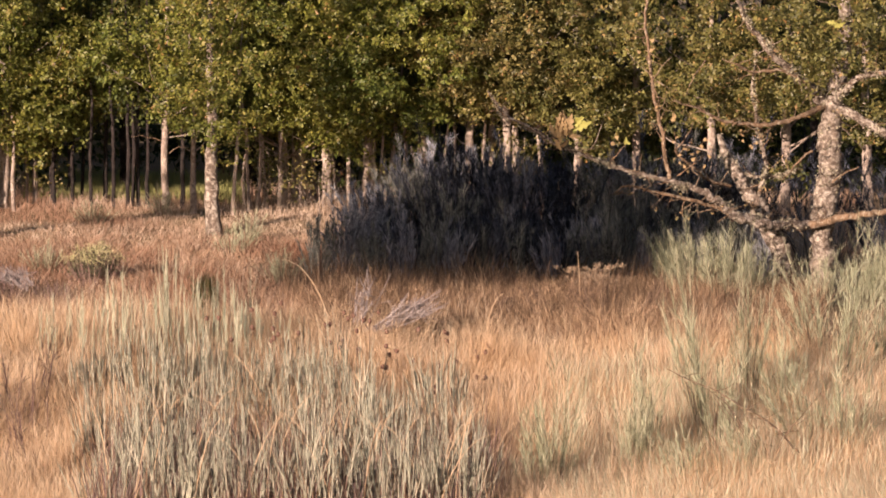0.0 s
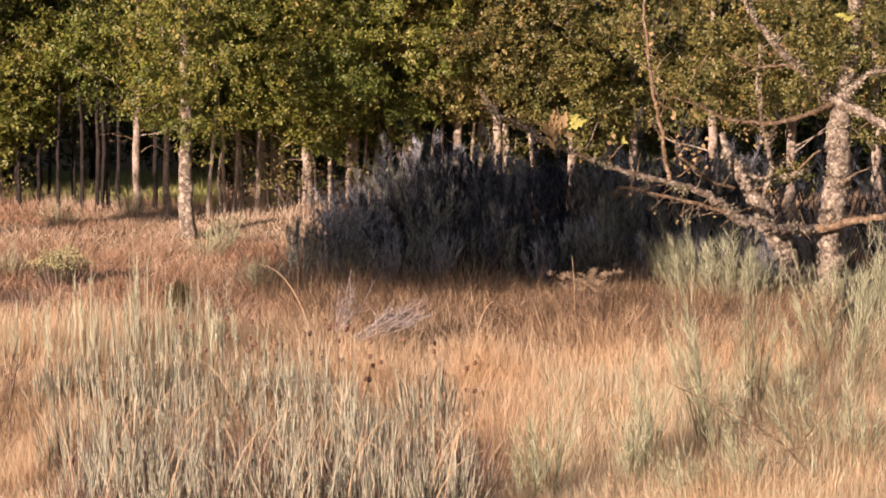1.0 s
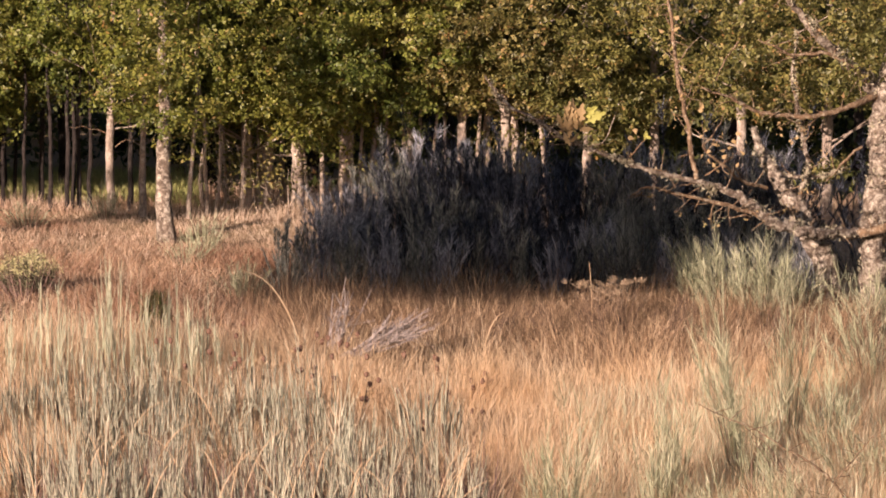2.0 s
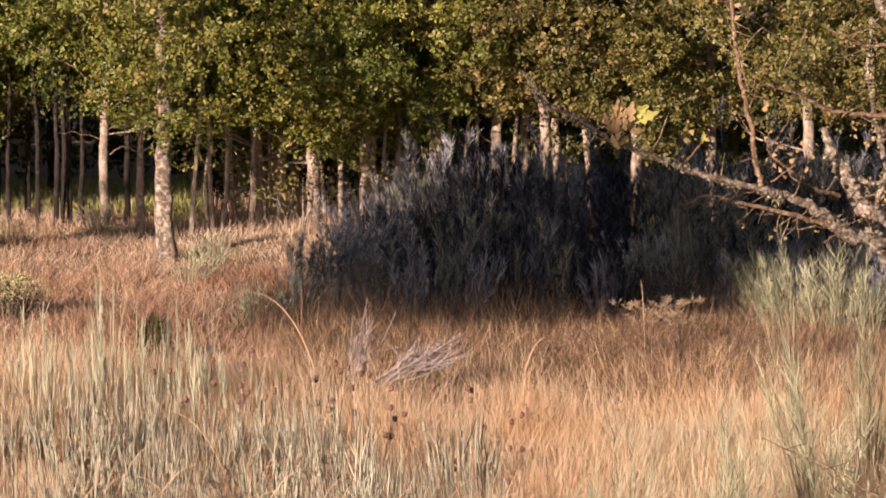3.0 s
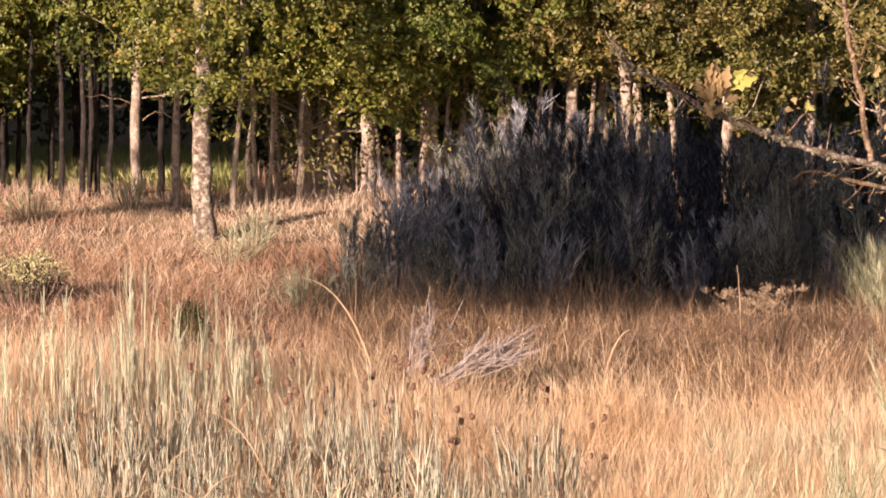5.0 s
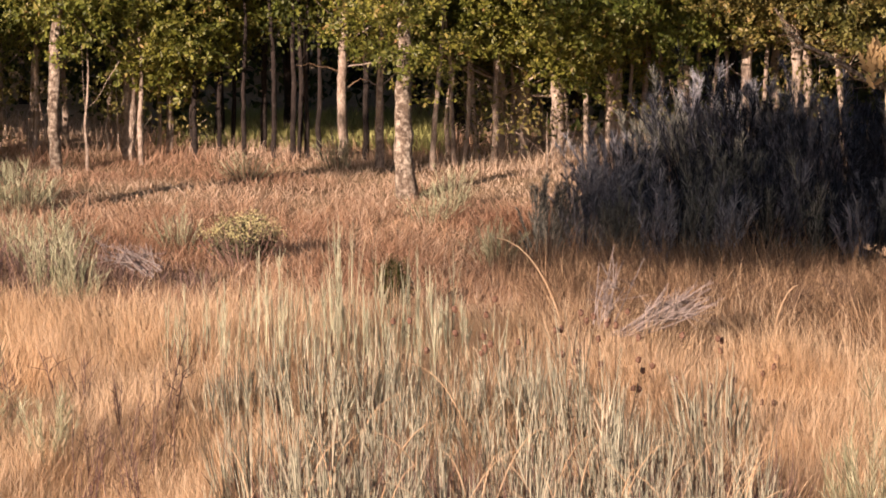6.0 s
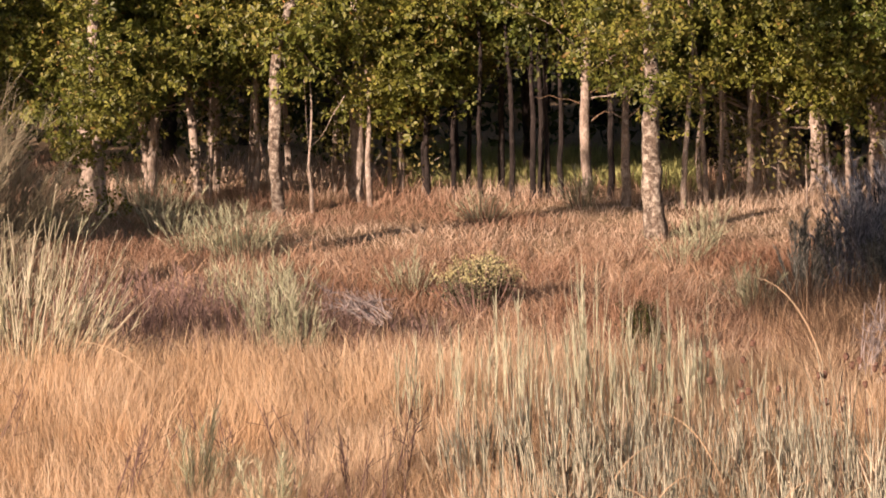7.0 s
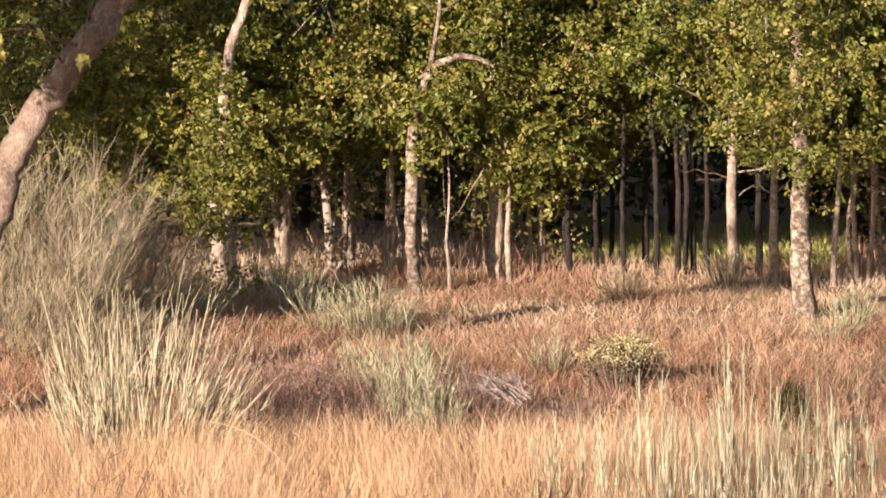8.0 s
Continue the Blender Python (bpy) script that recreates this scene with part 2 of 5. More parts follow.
BROOM_GREEN = plant_material("green_broom_twig", [(0.0, (0.12, 0.115, 0.075)), (0.3, (0.31, 0.32, 0.205)), (0.7, (0.48, 0.48, 0.33)), (0.9, (0.58, 0.56, 0.41)), (1.0, (0.66, 0.58, 0.42))],
                             (0.88, 0.90, 0.86), 1.6, 0.25)
# broom of the dark thicket: shade and blue sky tint mixed into colour
BROOM_DEEP_SHADE = plant_material("deep_shade_broom_twig", [(0.0, (0.005, 0.006, 0.008)), (0.6, (0.022, 0.025, 0.034)), (0.88, (0.085, 0.092, 0.12)), (1.0, (0.22, 0.23, 0.28))],
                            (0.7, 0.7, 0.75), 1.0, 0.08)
BROOM_SKY_SHADE = plant_material("sky_shade_broom_twig", [(0.0, (0.03, 0.03, 0.034)), (0.4, (0.17, 0.178, 0.205)), (0.8, (0.42, 0.425, 0.46)), (1.0, (0.58, 0.575, 0.585))],
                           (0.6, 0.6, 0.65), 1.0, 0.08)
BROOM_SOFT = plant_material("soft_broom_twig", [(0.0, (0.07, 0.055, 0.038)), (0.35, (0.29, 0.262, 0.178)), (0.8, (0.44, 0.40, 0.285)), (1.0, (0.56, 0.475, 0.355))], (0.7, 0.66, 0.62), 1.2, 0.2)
# third tone of that thicket, dimmed in colour as if shaded
BROOM_DIM_SHADE = plant_material("dim_shade_broom_twig", [(0.0, (0.025, 0.026, 0.024)), (0.5, (0.15, 0.158, 0.14)), (0.85, (0.32, 0.325, 0.285)), (1.0, (0.46, 0.45, 0.39))], (0.6, 0.6, 0.62), 1.0, 0.12)
BROOM_PALE = plant_material("pale_broom_twig", [(0.0, (0.20, 0.205, 0.135)), (0.4, (0.42, 0.43, 0.30)), (0.8, (0.56, 0.555, 0.41)), (1.0, (0.66, 0.58, 0.44))], None, 1.0, 0.15)
BROOM_FAN = plant_material("sunlit_broom_wand", [(0.0, (0.30, 0.29, 0.18)), (0.4, (0.52, 0.50, 0.35)), (1.0, (0.74, 0.66, 0.51))], None, 1.0, 0.15)
WOOD_DARK = plant_material("dead_stem", [(0.0, (0.07, 0.045, 0.03)), (1.0, (0.20, 0.13, 0.09))], None, 1.0, 0.0)
SEED = plant_material("dry_seed_head", [(0.0, (0.06, 0.032, 0.026)), (1.0, (0.15, 0.082, 0.058))], None, 1.0, 0.0)
TWIG_GREY = plant_material("bleached_twig", [(0.0, (0.13, 0.105, 0.10)), (0.6, (0.29, 0.245, 0.235)), (1.0, (0.44, 0.38, 0.35))], None, 1.0, 0.0)
WEED = plant_material("purplish_weed", [(0.0, (0.13, 0.08, 0.07)), (1.0, (0.34, 0.225, 0.19))], None, 1.0, 0.0)
WEED_DARK = plant_material("dark_dead_weed", [(0.0, (0.05, 0.03, 0.03)), (0.7, (0.16, 0.095, 0.085)), (1.0, (0.30, 0.20, 0.17))], None, 1.0, 0.0)
UMBEL = plant_material("dry_umbel", [(0.0, (0.20, 0.13, 0.08)), (1.0, (0.52, 0.40, 0.28))], None, 1.0, 0.1)
YELLOW = plant_material("yellow_flower", [(0.0, (0.30, 0.28, 0.12)), (0.5, (0.50, 0.46, 0.23)), (1.0, (0.66, 0.60, 0.36))], None, 1.0, 0.2)
LEAF = plant_material("oak_leaf", [(0.0, (0.07, 0.076, 0.018)), (0.4, (0.165, 0.175, 0.031)), (0.8, (0.29, 0.28, 0.055)), (0.97, (0.32, 0.262, 0.085)), (1.0, (0.38, 0.20, 0.06))],
                      (0.62, 0.74, 0.74), 0.8, 0.36, 0.45, 0.012, 0.4)
LEAF_OLIVE = plant_material("olive_oak_leaf", [(0.0, (0.072, 0.068, 0.020)), (0.4, (0.167, 0.151, 0.041)), (0.8, (0.279, 0.241, 0.074)), (0.95, (0.333, 0.257, 0.099)), (1.0, (0.378, 0.189, 0.063))],
                            (0.62, 0.70, 0.72), 0.8, 0.36, 0.45, 0.012, 0.4)
# oak leaf darkened for the wood's shade; also the evergreen bush's own green
LEAF_DARK = plant_material("shaded_and_evergreen_leaf", [(0.0, (0.022, 0.032, 0.009)), (0.6, (0.055, 0.068, 0.016)), (1.0, (0.13, 0.13, 0.03))], None, 0.5, 0.25, 0.55, 0.01)
SHRUB_LEAF = plant_material("grey_shrub_leaf", [(0.0, (0.05, 0.052, 0.03)), (0.6, (0.12, 0.12, 0.07)), (1.0, (0.24, 0.22, 0.13))], None, 1.0, 0.2)
LEAF_AUTUMN = plant_material("turning_leaf", [(0.0, (0.22, 0.19, 0.08)), (0.4, (0.38, 0.28, 0.14)), (1.0, (0.40, 0.24, 0.12))], None, 1.0, 0.3)
LEAF_SPRAY = plant_material("bright_spray_leaf", [(0.0, (0.34, 0.35, 0.08)), (1.0, (0.46, 0.42, 0.13))], None, 1.0, 0.3)
BARK = bark_material("oak_bark", (0.19, 0.147, 0.118), (0.44, 0.36, 0.295), (0.55, 0.48, 0.405), 0.4)
BARK_LICHEN = bark_material("lichen_bark", (0.06, 0.043, 0.033), (0.18, 0.138, 0.105), (0.52, 0.465, 0.385), 0.55, 8.0)
BARK_SMOOTH = bark_material("weathered_bark", (0.15, 0.112, 0.088), (0.27, 0.21, 0.17), (0.37, 0.305, 0.25), 0.35, 5.0)
# oak bark darkened in colour so that stems read as shaded
BARK_SHADED = bark_material("shaded_bark", (0.014, 0.011, 0.010), (0.04, 0.031, 0.028), (0.08, 0.068, 0.06), 0.1)
LICHEN = plant_material("foliose_lichen", [(0.0, (0.17, 0.15, 0.10)), (0.6, (0.32, 0.285, 0.20)), (1.0, (0.46, 0.415, 0.31))], None, 1.0, 0.1, 0.9)
BARK_TWIG = bark_material("young_branch_bark", (0.09, 0.058, 0.035), (0.25, 0.165, 0.10), (0.46, 0.40, 0.30), 0.3, 9.0)


def soil():
    m, n, l, b = material("meadow_soil", 0.95)
    tc = n.new("ShaderNodeTexCoord")
    big = noise_tex(n, l, 0.5, 5, 0.6, tc.outputs["Object"])
    r = ramp(n, [(0.3, (0.30, 0.19, 0.11)), (0.5, (0.47, 0.33, 0.20)), (0.7, (0.60, 0.44, 0.28))])
    l.new(big.outputs[0], r.inputs[0])
    fine = noise_tex(n, l, 30, 4, 0.7, tc.outputs["Object"])
    fr = ramp(n, [(0.3, (0.5, 0.5, 0.5)), (0.7, (1.15, 1.15, 1.15))])
    l.new(fine.outputs[0], fr.inputs[0])
    l.new(mix(n, l, 1.0, r.outputs[0], fr.outputs[0], "MULTIPLY"), b.inputs["Base Color"])
    bp = n.new("ShaderNodeBump")
    bp.inputs["Distance"].default_value = 0.04
    l.new(fine.outputs[0], bp.inputs["Height"])
    l.new(bp.outputs[0], b.inputs["Normal"])
    return m


# ---------------------------------------------------------------- ground
def graded(lo, hi, inner_lo, inner_hi, fine):
    far1 = inner_lo - np.geomspace(fine, inner_lo - lo, 26)[::-1]
    far2 = inner_hi + np.geomspace(fine, hi - inner_hi, 26)
    return np.r_[far1, np.arange(inner_lo, inner_hi + 1e-6, fine), far2]


def build_ground():
    xs, ys = graded(-2000, 2000, -18, 14, 0.5), graded(-600, 2000, 26, 70, 0.5)
    X, Y = np.meshgrid(xs, ys)
    v = np.stack([X, Y, ground_z(X, Y)], -1).reshape(-1, 3)
    w, h = len(xs), len(ys)
    i, j = np.meshgrid(np.arange(w - 1), np.arange(h - 1))
    q = (j * w + i).ravel()
    t = np.concatenate([np.stack([q, q + 1, q + w + 1], 1), np.stack([q, q + w + 1, q + w], 1)])
    ob = new("ground", fast_mesh("ground", v, t, soil(), True))
    tagged(ob, "gently rising dry meadow soil with straw litter", "ground", kind="structure")


build_ground()


# ---------------------------------------------------------------- trees
def oak(x, y, height=6.5, r=0.12, lean=(0.0, 0.0), crown_from=1.5, crown_r=1.5, n_leaves=6000, leaf=0.085, fine=True,
        bark=None, leaf_mat=None, label="slender young oak with pale bark and a dense green crown", bend=0.15, front=0.0, name="oak_tree", limbs=9, low=1.25, per_clump=130, gap=-0.1, bough=False, stem=None):
    """An oak: trunk, limbs, and a crown of leaf clumps round the twig ends. crown_from: height where the leaves begin."""
    top = np.array([lean[0] * height, lean[1] * height, height])
    tree = thing(name, x, y, label, "tree", "oak wood")
    mid = [top * k + np.array([rng.normal() * bend, rng.normal() * bend, 0]) * math.sin(math.pi * k) for k in (0.2, 0.4, 0.6, 0.8)]
    line = [np.array(p, float) for p in stem] if stem else [np.array([0, 0, -0.15])] + mid + [top]
    radii = [r * 1.25, r, r * 0.8, r * 0.6, r * 0.4, r * 0.12]
    bark = bark or BARK
    part("trunk", fast_mesh("trunk", *limb(line, radii, 10, 0.10, 0.14, 0.012), bark, True), tree)
    line, nclump = np.array(line), max(12, int(n_leaves / per_clump))
    # clump centres fill an egg, thinned towards its axis
    k = rng.uniform(0, 1, nclump) ** low
    zc = crown_from + 0.15 + k * (height + 0.3 - crown_from)
    wide = crown_r * np.clip(0.55 + 0.75 * np.sin(np.pi * np.clip(k * 0.85 + 0.12, 0, 1)), 0, 1.2)
    ang, rad = rng.uniform(0, 2 * math.pi, nclump), np.sqrt(rng.uniform(0.08, 1, nclump))
    axis_pt = np.stack([np.interp(zc, line[:, 2], line[:, 0]), np.interp(zc, line[:, 2], line[:, 1])], 1)
    cen = np.stack([axis_pt[:, 0] + wide * rad * np.cos(ang), axis_pt[:, 1] + wide * rad * np.sin(ang) - front * np.clip((zc - crown_from) / 0.6, 0, 1), zc], 1)
    if bough and front > 0:
        # sprays that hang before the stem
        m = min(nclump // 3, 18)
        zf = np.linspace(crown_from + 0.1, min(height, 4.6), m) + rng.normal(size=m) * 0.12
        zf += 0.2
        cen[:m] = np.stack([np.interp(zf, line[:, 2], line[:, 0]) + rng.normal(size=m) * 0.2, np.full(m, -0.35) - rng.uniform(0, 0.5, m), zf], 1)
        rad[:m] = 0
    # the crown's underside rises outwards
    cen[:, 2] += 0.45 * np.clip(-cen[:, 1], 0, 3) * np.clip(1 - (zc - crown_from) / 1.5, 0, 1)
    # limbs
    pick = np.argsort(-rad)[: limbs * 3][::3]
    for c in cen[pick]:
        zb = max(0.85 * crown_from, c[2] - rng.uniform(0.5, 1.3))
        zb = min(zb, height * 0.92)
        b = np.array([np.interp(zb, line[:, 2], line[:, q]) for q in (0, 1, 2)])
        m = b * 0.5 + c * 0.5 + np.array([0, 0, -0.12]) + rng.normal(size=3) * 0.12
        rb = 0.24 * np.interp(zb, line[:, 2], radii)
        part("limb", fast_mesh("limb", *limb([b, m, c], [rb, rb * 0.6, 0.006], 6, 0.10, 0.12, 0.022), bark, True), tree)
    if bough:
        hollow = np.array([noise.noise(Vector(((p[0] + x) * 0.75, (p[1] + y) * 0.4, p[2] * 1.0))) for p in cen])
        droop = np.array([noise.noise(Vector(((p[0] + x) * 0.5 + 9, 3.0, 1.0))) for p in cen])
        cen[:, 2] -= np.clip(droop, -0.3, 0.6) * 0.9 * np.clip(1 - (cen[:, 2] - crown_from) / 1.5, 0, 1)
        cen = cen[(hollow > -0.40) | (cen[:, 2] > 4.4)]
        nclump = len(cen)
        size = rng.uniform(0.2, 0.44, nclump)
        part("crown", fast_mesh("crown", *boughs(cen, size, per_clump, leaf), leaf_mat or LEAF), tree)
        return tree
    per = rng.multinomial(n_leaves, np.full(nclump, 1 / nclump))
    pts = np.repeat(cen, per, 0) + rng.normal(size=(n_leaves, 3)) * np.array([0.30, 0.30, 0.16]) * np.repeat(rng.uniform(0.7, 1.3, nclump), per)[:, None]
    gaps = np.array([noise.noise(Vector(((p[0] + x) * 1.1, (p[1] + y) * 0.8, p[2] * 1.5))) for p in pts])
    part("crown", fast_mesh("crown", *leaves(pts[gaps > gap], leaf, fine), leaf_mat or LEAF), tree)
    return tree


# the edge of the wood: trunks that show clear against the shade
PALE = "slender oak with pale lichen-flecked bark and a green crown"
# each row: x, y, trunk radius, lean, height where the crown starts, crown radius
EDGE_MIDDLE = [
    (-4.56, 59.4, 0.062, 0.005, 1.35, 1.25), (-3.67, 55.8, 0.125, -0.006, 1.2, 0.7), (-4.06, 58.6, 0.055, -0.02, 1.3, 0.4), (-2.5, 60.2, 0.085, 0.01, 1.0, 1.35),
    (-2.17, 60.3, 0.092, 0.004, 1.0, 1.3), (-1.68, 60.2, 0.08, -0.02, 1.0, 1.35), (-0.96, 60.0, 0.075, 0.02, 1.0, 1.4), (0.05, 60.2, 0.08, -0.01, 1.3, 1.5),
    (0.9, 60.3, 0.075, 0.02, 1.3, 1.2), (1.33, 61.2, 0.06, -0.02, 1.45, 1.0), (1.52, 60.0, 0.075, 0.0, 1.45, 1.3), (1.68, 60.6, 0.06, 0.01, 1.5, 1.0),
]
EDGE_SIDES = [
    (2.8, 60.0, 0.07, 0.01, 1.3, 1.3), (3.88, 60.5, 0.075, -0.01, 1.4, 1.4), (5.22, 59.5, 0.085, 0.0, 1.4, 1.5), (6.57, 60.5, 0.08, 0.01, 1.2, 1.5),
    (8.03, 59.5, 0.09, 0, 1.2, 1.5), (-6.94, 59.9, 0.045, 0.01, 1.1, 1.1), (-5.69, 60.3, 0.04, 0.0, 1.45, 1.15), (-7.98, 58.3, 0.022, -0.01, 1.1, 0.45),
    (-0.85, 60.0, 0.05, 0.01, 1.5, 1.0), (-5.42, 62.6, 0.06, 0.0, 1.35, 1.4), (-6.35, 62.2, 0.06, -0.01, 1.3, 1.4), (-7.47, 59.3, 0.085, 0.004, 1.2, 1.2),
]
EDGE_LEFT = [
    (-8.41, 57.9, 0.068, 0.03, 3.7, 1.1), (-8.85, 59.6, 0.045, 0.10, 1.0, 0.9), (-9.45, 59.5, 0.05, -0.12, 1.1, 1.0), (-10.12, 60.2, 0.055, 0.09, 1.2, 1.1),
    (-10.15, 60.6, 0.05, -0.12, 1.2, 1.1), (-9.28, 60.0, 0.04, 0.0, 1.1, 0.9), (-10.82, 58.6, 0.095, 0.0, 1.1, 1.4), (-12, 59.2, 0.10, 0.01, 0.9, 1.5), (-13.57, 58.2, 0.10, 0.0, 0.8, 1.6),
    (-14.85, 59.5, 0.10, 0, 0.8, 1.6),
]
for x, y, r, lx, cf, cr in EDGE_MIDDLE + EDGE_SIDES + EDGE_LEFT:
    fork = x == -8.41
    cf = cf + 0.15 if x == -4.56 else cf if fork or x < -8.5 or x > -4.5 else cf - 0.15
    lichen = (x, y) in ((-3.67, 55.8), (-8.41, 57.9))
    # stems by the clearing and farther back take the shade-darkened bark
    tree = oak(x, y, 4.6 if x == -3.67 else 3.3 if x == -4.06 else 1.9 if x == -7.98 else rng.uniform(5.2, 6.4), r, (lx, rng.normal() * 0.01), cf, cr, 6000 if x == -3.67 else 2600 if x == -4.06 else 1300 if x == -7.98 else 18000, 0.080, False, BARK_LICHEN if lichen else BARK_SHADED if y > 62 or -6.2 < x < -5 else BARK, LEAF_OLIVE if x > 0.2 else LEAF,
        "oak with a stout trunk of flaking pale lichen" if lichen else PALE, 0.035, -0.5 if fork else 0.8 if x == -3.67 else 1.3 if y > 62 else 0.5, per_clump=160, bough=True, limbs=1 if x == -3.67 else 7,
        stem=[(0, 0, -0.15), (0, 0, 2.0), (0.1, 0, 2.4), (0.24, 0, 2.72), (0.38, 0, 3.2), (0.5, 0, 4.6)] if fork else None)
    if x == -4.56:
        for p, q in (((0, 0, 1.22), (-0.62, -0.3, 1.32)), ((0.05, 0, 1.0), (0.36, -0.25, 1.12)), ((0, 0, 1.5), (-0.22, -0.3, 1.85)), ((0, 0, 1.3), (0.4, -0.3, 1.42))):
            m = [(p[k] + q[k]) / 2 + (0.06 if k == 2 else 0) for k in range(3)]
            part("dead_twig", fast_mesh("dead_twig", *limb([p, m, q], [0.011, 0.008, 0.004], 5, 0.1, 0.06, 0.04), BARK_TWIG, True), tree, "bare pale side twig")
    if fork:
        part("limb", fast_mesh("limb", *limb([(0.17, 0, 2.58), (0.38, -0.1, 2.80), (0.60, -0.1, 2.88), (0.82, -0.1, 2.85), (1.02, -0.1, 2.73)], [0.06, 0.05, 0.045, 0.035, 0.02], 8, 0.12, 0.1), BARK_LICHEN, True), tree)

# thin poles and suckers between them
POLES = [(-3.07, 59.2), (-2.96, 59.3), (-3.37, 58.6), (-2.77, 59.9), (-1.3, 60.2), (-0.6, 60.6), (0.4, 60.2), (-7.1, 59.8), (-7.27, 58.8), (-8.78, 59.4), (-6.13, 60.6), (2.19, 60.4), (-1.93, 61.2), (-2.3, 60.2), (-3.17, 60.8), (-2.51, 59.6), (-1.75, 60.1), (-1.49, 60.6), (-1.09, 61.0), (-0.75, 60.2), (-0.3, 60.3), (0.2, 60.7), (0.65, 60.4), (1.15, 60.3), (-7.79, 60.3), (-8.38, 60.6), (-6.58, 59.9), (-9.38, 59.6)]
for x, y in POLES:
    # poles near the clearing get the bark with shade in its colour
    oak(x, y, rng.uniform(2.6, 4.0), rng.uniform(0.026, 0.042), (rng.normal() * 0.05, 0), 1.3, 0.5, 900, 0.08, False, BARK_SHADED if -6.8 < x < -4 else BARK,
        label="thin oak pole with a small leafy top", bend=0.05, limbs=1, front=0.0, bough=True)

# saplings and suckers in the grass below the crowns
for k in range(20):
    x, y = (rng.uniform(-3.2, 3.0) if k < 12 else rng.uniform(-9.6, -6.4)), rng.uniform(59.0, 61.0)
    oak(x, y, rng.uniform(0.7, 1.5), 0.012, (rng.normal() * 0.1, 0), 0.2, 0.38, 340, 0.075, False, BARK, LEAF_OLIVE,
        "small oak sapling with sparse olive leaves", bend=0.04, limbs=3, name="oak_sapling", per_clump=24, gap=-0.05)

# poles inside the wood before the clearing, shade darkened into bark and leaves
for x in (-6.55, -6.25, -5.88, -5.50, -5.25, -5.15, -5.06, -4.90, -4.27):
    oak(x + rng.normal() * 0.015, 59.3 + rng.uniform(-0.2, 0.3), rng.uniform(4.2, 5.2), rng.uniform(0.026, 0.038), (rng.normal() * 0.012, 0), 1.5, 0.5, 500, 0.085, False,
        BARK_SHADED, LEAF_DARK, "thin oak stem at the wood's edge, shade put into its bark", 0.06, -0.4, limbs=2)

# the wood behind, its bark and leaves coloured as in shade
stock = [oak(-40 + 3 * k, 130, 7.0, 0.08, (rng.normal() * 0.01, 0), 0.35 + 0.15 * k, 1.7, 1700, 0.205, False, BARK_SHADED, LEAF_DARK,
             "oak standing deep in the wood, shade put into bark and crown", 0.15, limbs=3) for k in range(4)]
spots = []
for row in range(7):
    yy = 64.5 + row * 2.9
    for col in range(13 + row):
        xx = -17 - row * 0.8 + col * 2.25 + rng.uniform(-0.6, 0.6)
        y2 = yy + rng.uniform(-1, 1)
        if -6.8 < xx < -3.5 and y2 < 67.5:
            continue
        spots.append((xx, y2))
for n, (x, y) in enumerate(spots):
    s = rng.uniform(0.9, 1.2)
    c = copy_thing(stock[n % 4], pose(x, y, gz(x, y), 0, 0, rng.uniform(0, 360)))
    c.scale = (s, s, s)
for s in stock:
    s.location = (rng.uniform(-12, 8), 92 + rng.uniform(0, 3), gz(0, 92))

# far woods close the distance, in the same shade-darkened leaf
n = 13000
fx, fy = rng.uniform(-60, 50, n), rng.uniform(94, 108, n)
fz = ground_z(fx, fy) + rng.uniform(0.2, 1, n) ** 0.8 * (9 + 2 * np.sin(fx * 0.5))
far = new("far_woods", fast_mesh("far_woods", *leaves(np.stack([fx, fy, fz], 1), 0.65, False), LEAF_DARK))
tagged(far, "dense oak foliage far behind the meadow, green darkened as shade", "woods", kind="stuff")

# tall oaks added on the near slope, unseen, to shade broom and wood
for x, y, h, cr, cf in ((-17.2, 26.3, 11.9, 1.7, 8.65), (-15.0, 27.5, 11.8, 1.6, 8.45), (-14.8, 26.1, 11.9, 1.2, 8.65), (-12.7, 26.6, 10.6, 1.1, 8.8),
                        (-17.0, 50.2, 7.5, 1.2, 4.5), (-18.4, 50.2, 7.4, 1.7, 4.2)):
    oak(x, y, h, 0.04 if y > 48 else 0.12, (0, 0), cf, cr, 5200, 0.17, False, BARK, LEAF, "unseen added oak with a high dense crown that casts shade", 0.2, limbs=8, low=1.0, gap=-1)

# leafy growth under the trees, the wood's shade put into its colour
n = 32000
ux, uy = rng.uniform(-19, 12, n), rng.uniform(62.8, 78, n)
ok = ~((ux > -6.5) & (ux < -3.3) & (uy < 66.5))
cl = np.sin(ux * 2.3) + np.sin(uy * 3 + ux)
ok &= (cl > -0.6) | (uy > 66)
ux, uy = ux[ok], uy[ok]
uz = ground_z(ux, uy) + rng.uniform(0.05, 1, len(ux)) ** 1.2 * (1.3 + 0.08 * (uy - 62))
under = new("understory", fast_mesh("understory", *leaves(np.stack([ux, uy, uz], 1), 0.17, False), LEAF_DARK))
tagged(under, "leafy undergrowth beneath the oaks, its colour darkened as shade", "undergrowth", kind="stuff")


# ---------------------------------------------------------------- the lichen-covered oak by the broom
def sprig(at, n, mat, parent, spread=0.12, leaf=0.13):
    for p in np.array(at) + rng.normal(size=(n, 3)) * spread:
        part("leaf", fast_mesh("leaf", *leaves(p[None], leaf, True, 0.4), mat), parent)


